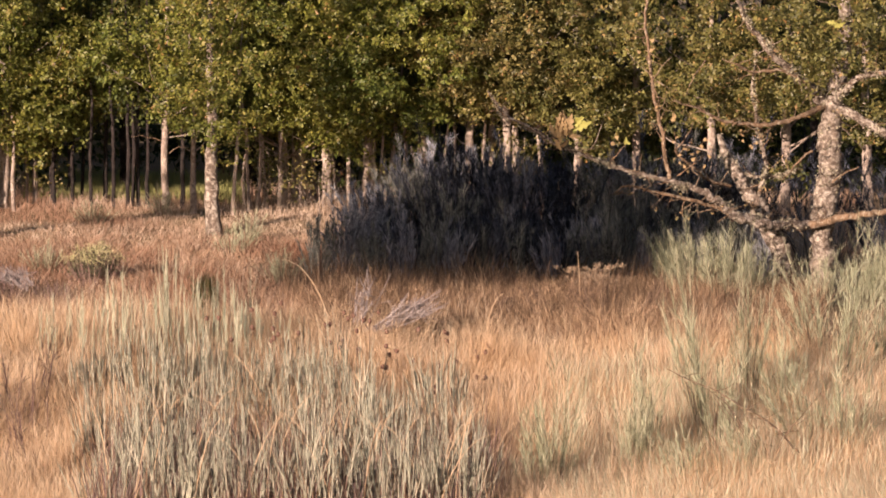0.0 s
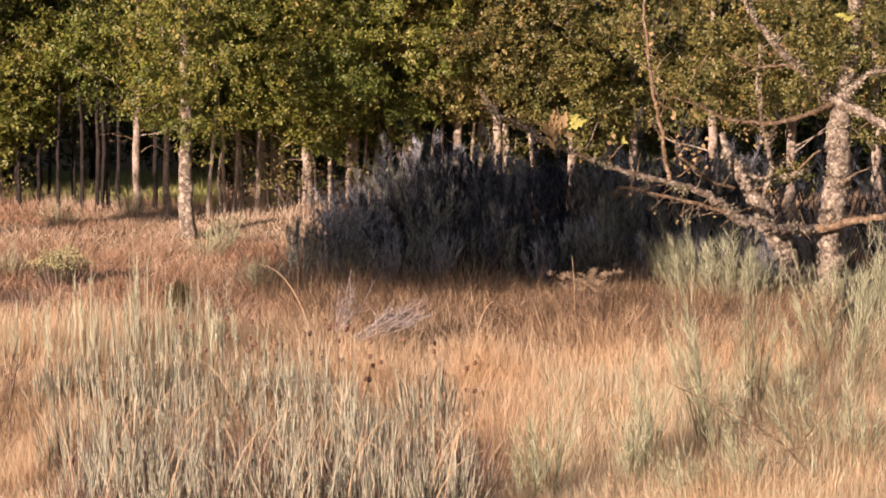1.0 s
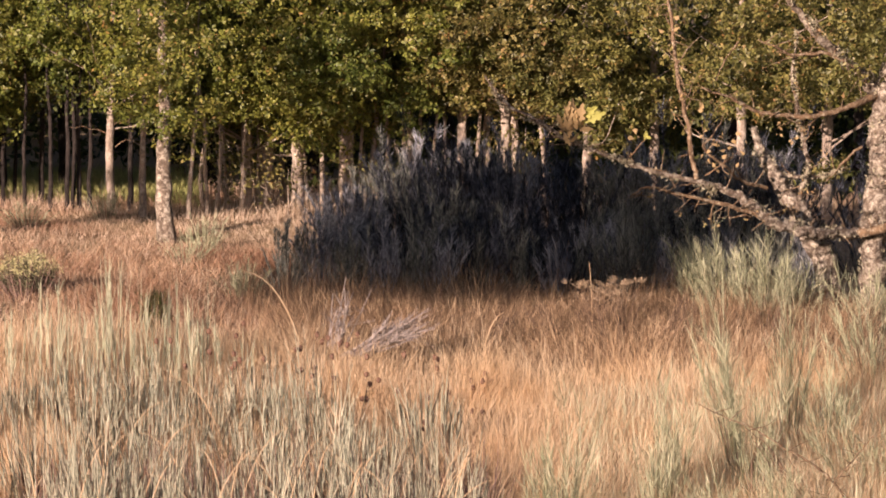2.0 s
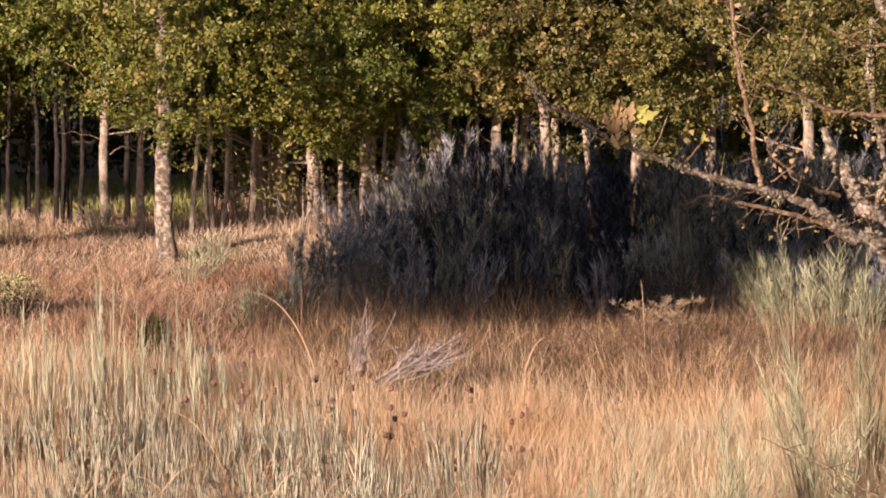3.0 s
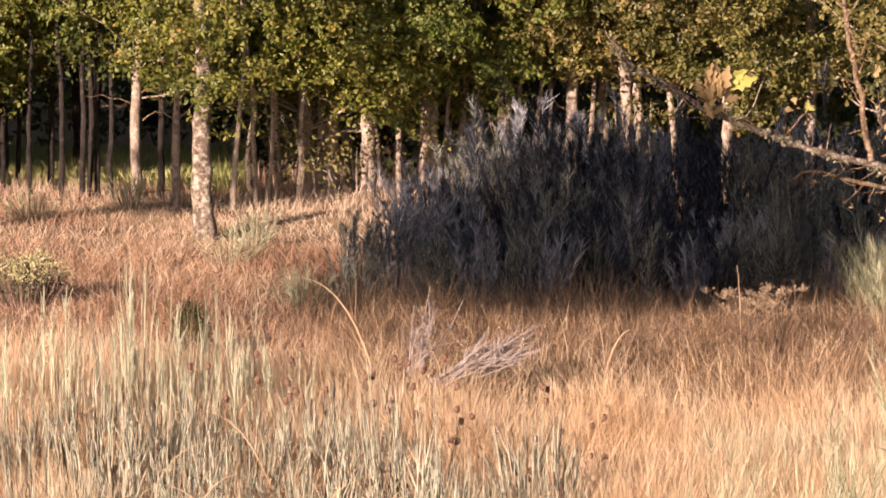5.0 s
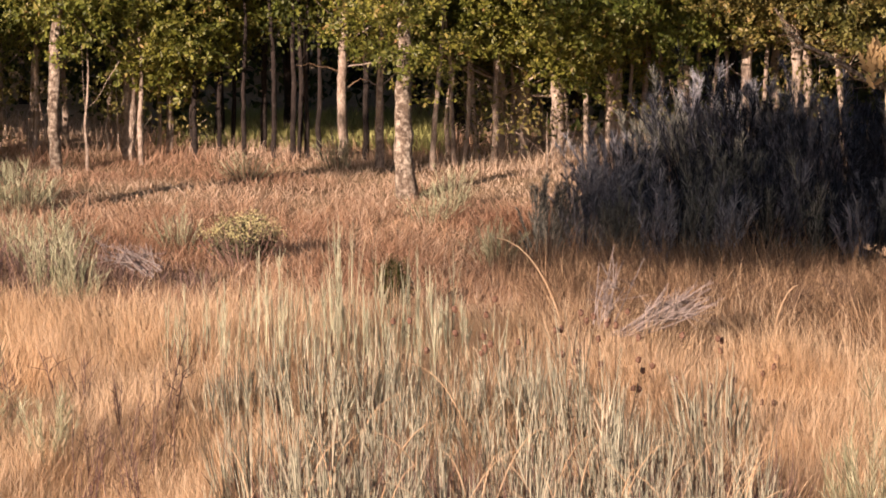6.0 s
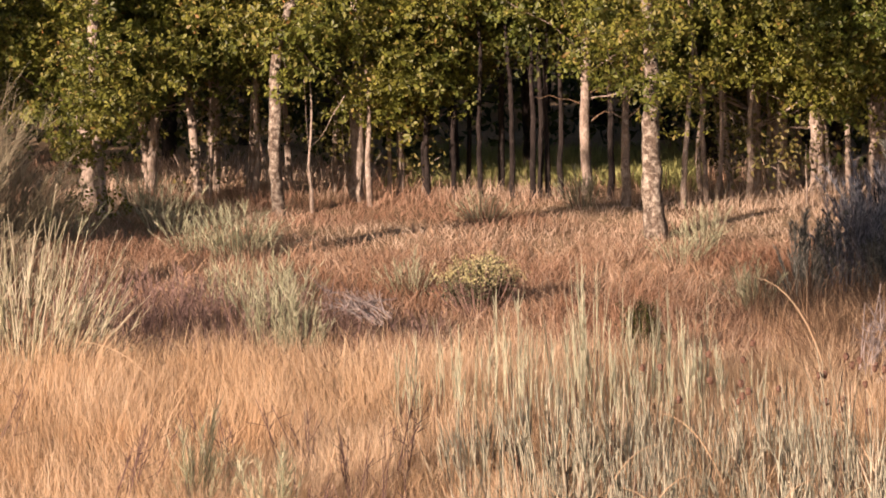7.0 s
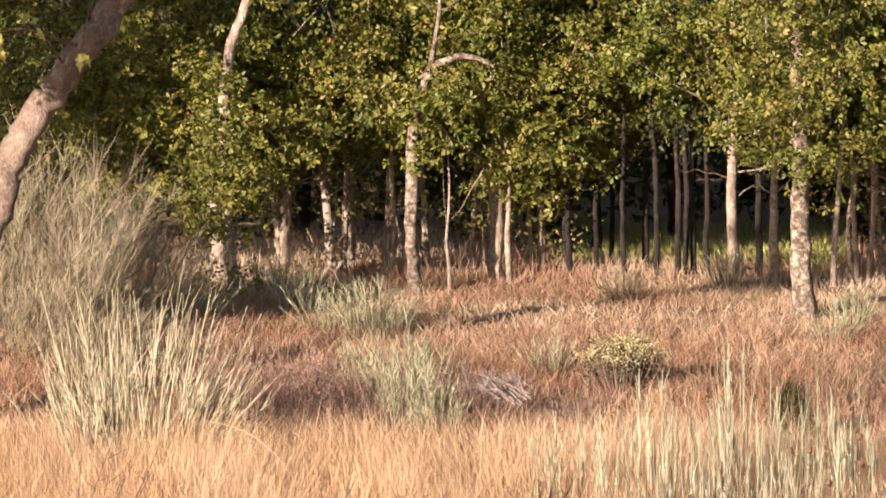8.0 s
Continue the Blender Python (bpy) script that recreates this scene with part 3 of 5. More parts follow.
def lichen_oak():
    bx, by = 6.8, 50.0
    bz = gz(bx, by)
    tree = thing("lichen_oak", bx, by, "old twin-stemmed oak crusted with pale lichen, bare lower branches", "tree", "oak wood")

    def w(x, y, z):
        return np.array([x - bx, y - by, z - bz])

    tufts, buds = [], []

    def add(name, pts, radii, mat=BARK_LICHEN, sides=9, rough=0.09):
        wig = 0.012 if name == "trunk" else 0.035
        stem = part(name, fast_mesh(name, *limb([w(*p) for p in pts], radii, sides, rough, 0.06, wig), mat, True), tree)
        line = np.array([w(*p) for p in pts])
        s = np.r_[0, np.cumsum(np.linalg.norm(np.diff(line, axis=0), axis=1))]
        if mat is BARK_LICHEN:
            m = int(s[-1] * (800 if name == "trunk" else 420))
            q = rng.uniform(0, s[-1], m)
            q = q[np.sin(q * 9 + pts[0][0] * 7) + rng.normal(size=m) * 0.5 > 0.1]
            cen = np.stack([np.interp(q, s, line[:, k]) for k in range(3)], 1)
            rr = np.interp(q, s, radii)[:, None]
            tufts.append(cen + unit(rng.normal(size=cen.shape)) * (rr * 1.03 + 0.004))
        if name == "branch":
            for q in np.arange(0.25, s[-1], 0.13):
                o = np.array([np.interp(q, s, line[:, k]) for k in range(3)])
                d = rng.normal(size=3) * np.array([1, 0.6, 0.9]) + np.array([-0.3, -0.2, 0.3])
                o2 = o + d / np.linalg.norm(d) * rng.uniform(0.12, 0.42)
                part("twig", fast_mesh("twig", *limb([o, (o + o2) / 2 + rng.normal(size=3) * 0.03, o2], [0.011, 0.008, 0.003], 4, 0.1, 0.07, 0.03), BARK_TWIG, True), stem)
                if rng.uniform() < 0.2:
                    buds.append(o2 + rng.normal(size=(int(rng.integers(5, 16)), 3)) * 0.06)

    add("trunk", [(6.94, 50, -1.0), (6.94, 50, -0.4), (6.92, 50, 0.39), (6.98, 50, 0.97), (7.06, 50, 1.55), (7.08, 50, 2.23), (7.10, 50, 2.65), (7.31, 50.4, 3.48), (7.43, 50.8, 5.02), (7.54, 51, 6.5)],
        [0.26, 0.23, 0.21, 0.20, 0.205, 0.185, 0.17, 0.12, 0.08, 0.04], sides=16)
    add("trunk", [(6.41, 50, -0.9), (6.32, 50, -0.29), (6.17, 50, 0.29), (5.79, 50, 0.98), (5.50, 50, 1.46), (5.27, 50.1, 1.78), (5.16, 50.3, 2.13)],
        [0.20, 0.18, 0.165, 0.15, 0.125, 0.085, 0.04], sides=14)
    # long bare branch reaching over the grass
    add("branch", [(6.70, 49.8, 0.59), (6.01, 49.2, 0.68), (5.42, 48.8, 0.88), (4.93, 48.5, 1.23)], [0.085, 0.09, 0.095, 0.07])
    add("branch", [(4.93, 48.5, 1.23), (4.15, 48.2, 1.48), (3.28, 48, 1.75), (2.42, 47.9, 2.11), (1.89, 47.8, 2.39), (1.44, 47.7, 2.61), (1.17, 47.6, 3.06)],
        [0.06, 0.045, 0.037, 0.031, 0.026, 0.022, 0.014], BARK_LICHEN, 8)
    add("branch", [(5.61, 49, 0.75), (5.22, 48.7, 0.89), (4.34, 48.3, 1.18), (3.57, 48.1, 1.37), (3.30, 48, 1.27)], [0.05, 0.038, 0.03, 0.02, 0.009], BARK_TWIG, 6)
    add("branch", [(6.70, 49.7, 0.58), (7.28, 49.5, 0.74), (7.93, 49.4, 0.83), (9.02, 49.4, 0.90)], [0.07, 0.065, 0.06, 0.045], BARK_TWIG, 7)
    add("branch", [(7.08, 50, 2.60), (6.68, 49.9, 3.02), (6.30, 49.6, 3.41), (5.68, 49.2, 4.08), (5.34, 49, 4.72)], [0.12, 0.09, 0.065, 0.045, 0.025])
    add("branch", [(7.08, 50, 2.60), (7.48, 49.8, 2.49), (7.94, 49.6, 2.19), (8.63, 49.5, 1.96)], [0.10, 0.08, 0.07, 0.055])
    add("branch", [(7.10, 50, 2.67), (7.58, 49.8, 3.17), (8.26, 49.7, 3.24)], [0.08, 0.055, 0.045])
    add("branch", [(6.95, 49.9, 2.63), (6.51, 49.6, 2.48), (5.92, 49.3, 2.32), (5.24, 49.1, 2.37), (4.75, 48.9, 2.65), (4.36, 48.7, 2.83)], [0.06, 0.045, 0.035, 0.028, 0.022, 0.01], BARK_TWIG, 7)
    add("branch", [(4.27, 48.2, 1.50), (4.17, 48.2, 2.26), (3.99, 48.2, 3.13), (3.85, 48.2, 4.0), (3.92, 48.2, 4.77)], [0.04, 0.036, 0.032, 0.026, 0.015], BARK_TWIG, 7)
    add("branch", [(5.78, 49.9, 0.93), (5.95, 49.8, 1.57), (5.83, 49.8, 2.25), (5.74, 49.8, 2.93), (5.79, 49.8, 3.61)], [0.045, 0.04, 0.034, 0.026, 0.015], BARK_LICHEN, 7)
    add("branch", [(5.34, 49.6, 1.29), (4.85, 49.2, 1.44), (4.36, 48.9, 1.93), (4.60, 48.8, 2.25)], [0.035, 0.026, 0.02, 0.01], BARK_TWIG, 6)
    add("branch", [(6.62, 49.8, 3.05), (6.2, 49.6, 3.3), (5.7, 49.4, 3.25), (5.2, 49.2, 3.5)], [0.04, 0.03, 0.022, 0.01], BARK_TWIG, 6)
    add("branch", [(5.5, 50, 1.46), (6.0, 49.9, 1.4), (6.5, 49.8, 1.55)], [0.035, 0.025, 0.012], BARK_LICHEN, 6)
    # dead side twigs
    for p, q, r in (((2.03, 47.8, 2.31), (2.33, 47.7, 2.12), 0.012), ((1.82, 47.75, 2.4), (2.27, 47.7, 2.48), 0.012), ((2.27, 47.8, 2.23), (2.67, 47.8, 1.98), 0.01),
                    ((3.28, 48, 1.83), (3.57, 47.9, 2.17), 0.012), ((4.4, 48.3, 1.55), (4.86, 48.2, 1.89), 0.012), ((5.98, 49.9, 2.11), (5.65, 49.8, 2.44), 0.012), ((7.09, 49.8, 1.33), (7.55, 49.7, 1.61), 0.02),
                    ((6.76, 49.8, 1.89), (6.22, 49.6, 1.39), 0.025), ((3.96, 48, 3.14), (4.3, 48, 3.59), 0.012), ((4.91, 49.3, 3.45), (4.58, 49.1, 2.89), 0.015)):
        m = [(p[k] + q[k]) / 2 + rng.normal() * 0.03 for k in range(3)]
        add("twig", [p, m, q], [r, r * 0.8, r * 0.4], BARK_TWIG, 5)
    tagged(part("lichen", fast_mesh("lichen", *leaves(np.concatenate(tufts), 0.055, False, 0.0), LICHEN), tree, "pale crusty lichen"), kind="stuff")
    tagged(part("leaf_tuft", fast_mesh("leaf_tuft", *leaves(np.concatenate(buds), 0.055, False, 0.3), LEAF_AUTUMN), tree, "small turning oak leaves"), kind="stuff")
    # turning leaves at the tips
    spray = [((2.5 + 0.1 * math.cos(1.7 * k), 47.6, 2.40 + 0.07 * math.sin(2.3 * k)), 20 + 5 * k, 30 * math.sin(k), 0.58 - 0.03 * k, LEAF_SPRAY) for k in range(5)]
    spray += [((2.43 + 0.08 * math.cos(2.1 * k), 47.55, 2.33 + 0.08 * math.sin(1.3 * k)), 75 + 6 * k, 45 * math.sin(1.6 * k), 0.56 - 0.02 * k, LEAF_AUTUMN) for k in range(6)]
    spray += [((2.42 + 0.12 * math.cos(1.1 * k), 47.6, 2.28 + 0.06 * math.sin(2.9 * k)), 37 * k, 50 * math.sin(1.9 * k), 0.34, LEAF_AUTUMN) for k in range(10)]
    for p, ang, tilt, size, mat in spray + [((3.5, 47.9, 2.10), 80, 20, 0.24, LEAF_SPRAY), ((3.6, 47.9, 2.12), 150, -20, 0.2, LEAF_SPRAY), ((7.1, 49, 4.05), 20, 20, 0.34, LEAF_SPRAY), ((7.15, 49, 4.1), 170, 20, 0.3, LEAF_SPRAY)]:
        v, t = lobed_leaf(size * 0.62)
        turn = pose(*w(*p), 90, 0, 0) @ pose(0, 0, 0, 0, 0, ang - 90) @ pose(0, 0, 0, 0, tilt, 0)
        v = v @ np.array(turn.to_3x3()).T + np.array(turn.translation)
        part("leaf", fast_mesh("leaf", v, t, mat), tree)
    for p, n, s in (((3.4, 47.95, 2.14), 4, 0.06), ((4.6, 48.2, 1.85), 16, 0.14), ((4.85, 48.2, 2.05), 9, 0.12), ((4.34, 48.4, 2.57), 5, 0.07), ((3.91, 48, 3.76), 7, 0.1), ((5.76, 49.8, 2), 7, 0.1)):
        sprig(w(*p), n, LEAF_AUTUMN, tree, s, 0.10)
    cen = []
    for p, n, s in (((7.2, 49.9, 3.77), 7, 0.35), ((6.48, 50.6, 3.31), 6, 0.35), ((5.06, 50.4, 3.1), 6, 0.4), ((7.01, 50.9, 3.63), 9, 0.6), ((8.43, 50.9, 2.87), 8, 0.5), ((5.8, 51.0, 2.87), 5, 0.45), ((4.93, 50.8, 2.54), 3, 0.3), ((8.98, 50.9, 1.88), 4, 0.4), ((5.76, 49.9, 3.88), 3, 0.35), ((6.17, 50.4, 1.55), 2, 0.12),
                    ((7.27, 50.3, 5.19), 14, 0.8), ((5.73, 50.3, 5.3), 12, 0.8), ((4.67, 49.6, 4.22), 3, 0.3), ((3.8, 49.0, 4.46), 2, 0.28), ((8.16, 50.2, 4.2), 6, 0.5)):
        cen.append(w(*p) + rng.normal(size=(n, 3)) * s)
    cen = np.concatenate(cen)
    part("crown", fast_mesh("crown", *boughs(cen, rng.uniform(0.2, 0.36, len(cen)), 165, 0.084), LEAF_OLIVE), tree)


lichen_oak()


def leaning_oak():
    bx, by = -12.95, 47.5
    bz = gz(bx, by)
    tree = thing("leaning_oak", bx, by, "leaning oak trunk with pale bark behind tall broom", "tree", "oak wood")

    def w(x, y, z):
        return np.array([x - bx, y - by, z - bz])

    pts = [(-13.1, 47.5, -0.5), (-12.75, 47.5, 1.5), (-12.39, 47.5, 2.53), (-12.1, 47.5, 3.05), (-11.68, 47.5, 3.6), (-11.3, 47.5, 4.1), (-11.0, 47.5, 4.6), (-10.6, 47.7, 5.9), (-10.3, 47.8, 10.5)]
    part("trunk", fast_mesh("trunk", *limb([w(*p) for p in pts], [0.224, 0.202, 0.185, 0.179, 0.168, 0.162, 0.157, 0.112, 0.056], 16, 0.06, 0.1), BARK_SMOOTH, True), tree)
    for q, r in ((((-11.56, 47.4, 3.83), (-12.18, 47.0, 4.09), (-12.89, 46.9, 3.91)), 0.022), (((-11.20, 47.5, 4.62), (-11.43, 47.1, 4.29), (-11.51, 46.9, 3.78)), 0.014), (((-11.73, 47.4, 3.6), (-12.06, 47.1, 4.18), (-12.41, 47.0, 3.84)), 0.012),
                 (((-10.67, 47.7, 9.39), (-11.10, 47.4, 10.55), (-11.57, 47.3, 11.25)), 0.06), (((-10.61, 47.7, 9.84), (-10.05, 47.6, 10.76), (-9.61, 47.5, 11.34)), 0.06), (((-10.96, 47.6, 5.42), (-12.3, 45.8, 5.6), (-14.1, 43.6, 5.1)), 0.07)):
        part("branch", fast_mesh("branch", *limb([w(*p) for p in q], [r, r * 0.7, r * 0.3], 7, 0.1, 0.1), BARK_TWIG, True), tree)
    # last four clumps are added out of view to shade the upper trunk
    cl = []
    for p, n, s in (((-11.57, 47.3, 11.36), 4, 0.5), ((-9.72, 47.5, 11.45), 4, 0.5), ((-10.71, 47.8, 12.33), 5, 0.5), ((-14.15, 43.5, 4.72), 9, 0.2), ((-14.1, 43.6, 5.05), 11, 0.24), ((-13.9, 43.7, 5.4), 11, 0.24), ((-13.7, 43.9, 5.8), 8, 0.3)):
        cl.append(w(*p) + rng.normal(size=(n, 3)) * s)
    cl = np.concatenate(cl)
    part("crown", fast_mesh("crown", *boughs(cl, rng.uniform(0.28, 0.42, len(cl)), 230, 0.095), LEAF), tree)
    # leaves on the hanging twigs; the green ones brightened in place of sunlight
    for p, ang, tilt, size, mat in (((-12.60, 46.9, 4), 250, 20, 0.2, LEAF_SPRAY), ((-12.71, 46.9, 3.95), 285, -30, 0.2, LEAF_SPRAY), ((-12.54, 46.95, 3.98), 300, 30, 0.18, LEAF_SPRAY), ((-12.83, 46.9, 3.92), 220, 10, 0.19, LEAF_SPRAY), ((-12.42, 46.95, 4.02), 265, -10, 0.2, LEAF_SPRAY), ((-12.89, 46.9, 3.91), 180, 40, 0.18, LEAF_SPRAY), ((-12.41, 47.0, 3.86), 280, 15, 0.19, LEAF_SPRAY), ((-12.39, 47.0, 3.84), 240, -25, 0.17, LEAF_SPRAY),
                                    ((-11.51, 46.9, 3.79), 265, 10, 0.22, LEAF_SPRAY), ((-11.50, 46.9, 3.78), 300, -30, 0.18, LEAF_SPRAY), ((-11.54, 46.88, 3.86), 75, 35, 0.13, LEAF_AUTUMN), ((-12.66, 46.9, 4.07), 100, 20, 0.16, LEAF_SPRAY), ((-12.18, 47.0, 4.11), 60, 20, 0.18, LEAF_SPRAY), ((-12.01, 47.05, 4.07), 300, 20, 0.18, LEAF_SPRAY)):
        v, t = lobed_leaf(size)
        turn = pose(*w(*p), 90, 0, 0) @ pose(0, 0, 0, 0, 0, ang - 90) @ pose(0, 0, 0, 0, tilt, 0)
        v = v @ np.array(turn.to_3x3()).T + np.array(turn.translation)
        part("leaf", fast_mesh("leaf", v, t, mat), tree)


leaning_oak()


# bare pale limb of an oak at the wood's edge
def snag():
    x, y = -10.61, 57.0
    tree = thing("oak_tree", x, y, "crooked oak with a bare pale upper stem", "tree", "oak wood")
    pts = [(0.1, 0, -0.1), (0.02, 0, 1.2), (0.0, 0, 2.4), (0.12, 0, 3.1), (0.3, 0, 3.4), (0.35, 0.1, 4.2), (0.3, 0.1, 5.4)]
    part("trunk", fast_mesh("trunk", *limb(pts, [0.07, 0.065, 0.06, 0.062, 0.055, 0.045, 0.02], 10, 0.12, 0.1), BARK, True), tree)
    cen = np.concatenate([np.array(c) + rng.normal(size=(n, 3)) * s for c, n, s in (((0.05, -0.5, 1.3), 9, 0.3), ((-0.1, -0.4, 0.75), 6, 0.25), ((0.0, -0.4, 1.9), 6, 0.25), ((-0.6, 0.1, 1.9), 5, 0.35), ((-0.8, 0.2, 3.1), 5, 0.4), ((0.9, 0.3, 2.0), 5, 0.35), ((0.2, 0.1, 4.6), 9, 0.6), ((0.5, 0.4, 1.2), 3, 0.25), ((-0.7, 0.1, 4.6), 5, 0.4), ((0.0, -0.5, 2.1), 2, 0.15))])
    part("crown", fast_mesh("crown", *boughs(cen, rng.uniform(0.22, 0.4, len(cen)), 190, 0.072), LEAF), tree)
    return tree


snag()


# ---------------------------------------------------------------- broom shrubs
def broom(x, y, h, spread=0.55, n=170, mat=None, thick=0.006, splay=0.5, label="grey-green broom shrub with upright wiry stems", lean=(0, 0), plume=0, tall=0.08, straight=1.0, foot=0.45, name="broom_shrub"):
    """Upright wiry stems from one base, each with branchlets alongside; with plume, that many feathery branchlets on fewer stems."""
    shrub = thing(name, x, y, label, "shrub", "broom shrubs" if name == "broom_shrub" else "brambles")
    k = max(8, n // 6)
    ang, rad = rng.uniform(0, 6.283, n), np.sqrt(rng.uniform(0, 1, n))
    base = np.stack([np.cos(ang) * rad * spread * foot, np.sin(ang) * rad * spread * foot, np.full(n, -0.05)], 1)
    hh = h * rng.uniform(0.4, 1.05, n) * (1 - 0.2 * rad) * np.where(rng.uniform(0, 1, n) < tall, 1.35, 1)
    tip = np.stack([np.cos(ang) * rad * spread * (1 + 0.2 * rng.normal(size=n)) + lean[0] * hh, np.sin(ang) * rad * spread + lean[1] * hh, hh], 1)
    tip[:, :2] += rng.normal(size=(n, 2)) * 0.07 * h * straight
    mid = base * 0.5 + tip * 0.5
    mid[:, :2] -= (tip - base)[:, :2] * 0.18 * splay
    wood = strands(base[:k], base[:k] * 0.6 + mid[:k] * 0.4, mid[:k], thick * 2.2, thick * 1.2, 2, 4)
    part("woody_base", fast_mesh("woody_base", *wood, WOOD_DARK), shrub)
    main = strands(base, mid, tip, thick, thick * 0.35, 2, 3)
    reps = plume or 3
    t = (1 - 0.65 * rng.uniform(0, 1, (n, reps)) ** 1.5 if plume else rng.uniform(0.3, 0.8, (n, reps)))[..., None]
    st = ((1 - t) ** 2 * base[:, None] + 2 * t * (1 - t) * mid[:, None] + t * t * tip[:, None]).reshape(-1, 3)
    d = unit(tip - mid)[:, None].repeat(reps, 1).reshape(-1, 3)
    reach = (0.12, 0.3) if straight < 1 else (0.05, 0.13)
    ln = (hh[:, None] * rng.uniform(*reach, (n, reps)) if plume else hh[:, None] * rng.uniform(0.16, 0.42, (n, reps))).reshape(-1, 1)
    out = rng.normal(size=st.shape) * np.array([1, 1, 0.2])
    en = st + ln * unit(d + (0.42 * min(1, straight) if plume else 0.22 * straight) * out)
    side = strands(st, st * 0.5 + en * 0.5 + 0.05 * ln * out, en, thick * 0.7, thick * 0.3, 2, 1) if plume else strands(st, st * 0.5 + en * 0.5, en, thick * 0.75, thick * 0.3, 1, 3)
    tagged(shrub.children[0], kind="stuff")
    tagged(part("foliage", fast_mesh("foliage", *join([main, side]), mat or BROOM), shrub), kind="stuff")
    return shrub


SHADED = "tall broom bush by the trees, shade darkened into its twigs"
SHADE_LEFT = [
    (-1.25, 51.3, 1.42, 0.54, BROOM_SKY_SHADE), (-1.03, 51.8, 1.36, 0.54, BROOM_SKY_SHADE), (-1.75, 51, 1.15, 0.38, BROOM_DIM_SHADE), (-0.65, 52.3, 1.67, 0.7, BROOM_SKY_SHADE),
    (0.48, 53, 1.93, 0.86, BROOM_DEEP_SHADE), (1.56, 52.6, 2.04, 0.86, BROOM_DEEP_SHADE), (2.46, 53, 1.87, 0.86, BROOM_DEEP_SHADE), (3.48, 51.6, 1.68, 0.76, BROOM_DIM_SHADE),
    (1.1, 50.9, 1.31, 0.66, BROOM_DEEP_SHADE), (0, 50.7, 1.32, 0.66, BROOM_DEEP_SHADE), (2.31, 50.6, 1.32, 0.71, BROOM_DEEP_SHADE), (4.53, 52.2, 1.89, 0.86, BROOM_DIM_SHADE),
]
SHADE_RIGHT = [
    (5.66, 53.2, 2.14, 0.96, BROOM_DEEP_SHADE), (7.03, 53.4, 2.13, 0.96, BROOM_DEEP_SHADE), (8.38, 52.6, 2.04, 0.97, BROOM_DEEP_SHADE), (-0.77, 50.8, 0.99, 0.44, BROOM_DIM_SHADE),
    (3.3, 50.4, 1.21, 0.61, BROOM_DIM_SHADE), (-0.11, 54.2, 1.53, 0.85, BROOM_DIM_SHADE), (1.26, 54.6, 1.84, 0.95, BROOM_SKY_SHADE), (3.6, 54, 2.12, 0.95, BROOM_SKY_SHADE),
    (0.65, 51.8, 1.63, 0.54, BROOM_DIM_SHADE), (2.82, 51.8, 1.46, 0.54, BROOM_SKY_SHADE), (1.85, 51.6, 1.3, 0.43, BROOM_DEEP_SHADE),
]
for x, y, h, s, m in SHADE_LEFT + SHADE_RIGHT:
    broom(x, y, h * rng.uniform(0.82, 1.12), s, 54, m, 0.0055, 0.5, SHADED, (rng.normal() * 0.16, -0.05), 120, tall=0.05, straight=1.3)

# soft single plumes, shade in their colour, at the front of the dark thicket
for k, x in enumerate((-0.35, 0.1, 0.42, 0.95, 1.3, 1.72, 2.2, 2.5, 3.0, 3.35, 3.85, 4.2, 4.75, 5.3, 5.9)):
    broom(x + rng.normal() * 0.06, 50.3 + rng.uniform(-0.2, 0.6), rng.uniform(0.85, 1.45), 0.24, 20, (BROOM_SKY_SHADE, BROOM_DIM_SHADE)[k % 2], 0.006, 0.4, SHADED, (rng.normal() * 0.12, 0), 80, straight=0.9)

# the rear of the dark thicket, shade-toned too, dense up to its top
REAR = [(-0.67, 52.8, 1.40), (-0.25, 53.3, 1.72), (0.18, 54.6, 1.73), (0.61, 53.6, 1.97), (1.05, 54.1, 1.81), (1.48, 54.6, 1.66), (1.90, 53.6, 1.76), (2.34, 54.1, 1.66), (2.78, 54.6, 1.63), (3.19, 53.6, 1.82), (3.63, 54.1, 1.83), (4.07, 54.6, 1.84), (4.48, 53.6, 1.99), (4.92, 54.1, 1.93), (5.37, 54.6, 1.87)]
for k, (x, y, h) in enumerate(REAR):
    broom(x, y, h, 0.55, 60, (BROOM_DEEP_SHADE, BROOM_DIM_SHADE, BROOM_SKY_SHADE, BROOM_DEEP_SHADE)[k % 4], 0.006, 0.5, SHADED, (rng.normal() * 0.1, -0.05), 130, tall=0.05, straight=1.2, foot=0.7)

LIT = "sunlit grey-green broom shrub with fine upright twigs"
for x, y, h, s in ((4.6, 49.2, 1.33, 0.48), (5.2, 48.8, 1.36, 0.5), (4.3, 49.6, 1.15, 0.25), (5.8, 49.3, 1.0, 0.45), (6.9, 49.0, 0.9, 0.5), (7.6, 48.9, 1.15, 0.5), (8.3, 48.7, 1.3, 0.6)):
    broom(x, y, h * 0.92, s, 64, BROOM_GREEN, 0.005, 0.5, LIT, (rng.normal() * 0.1, 0), 26, straight=0.9)
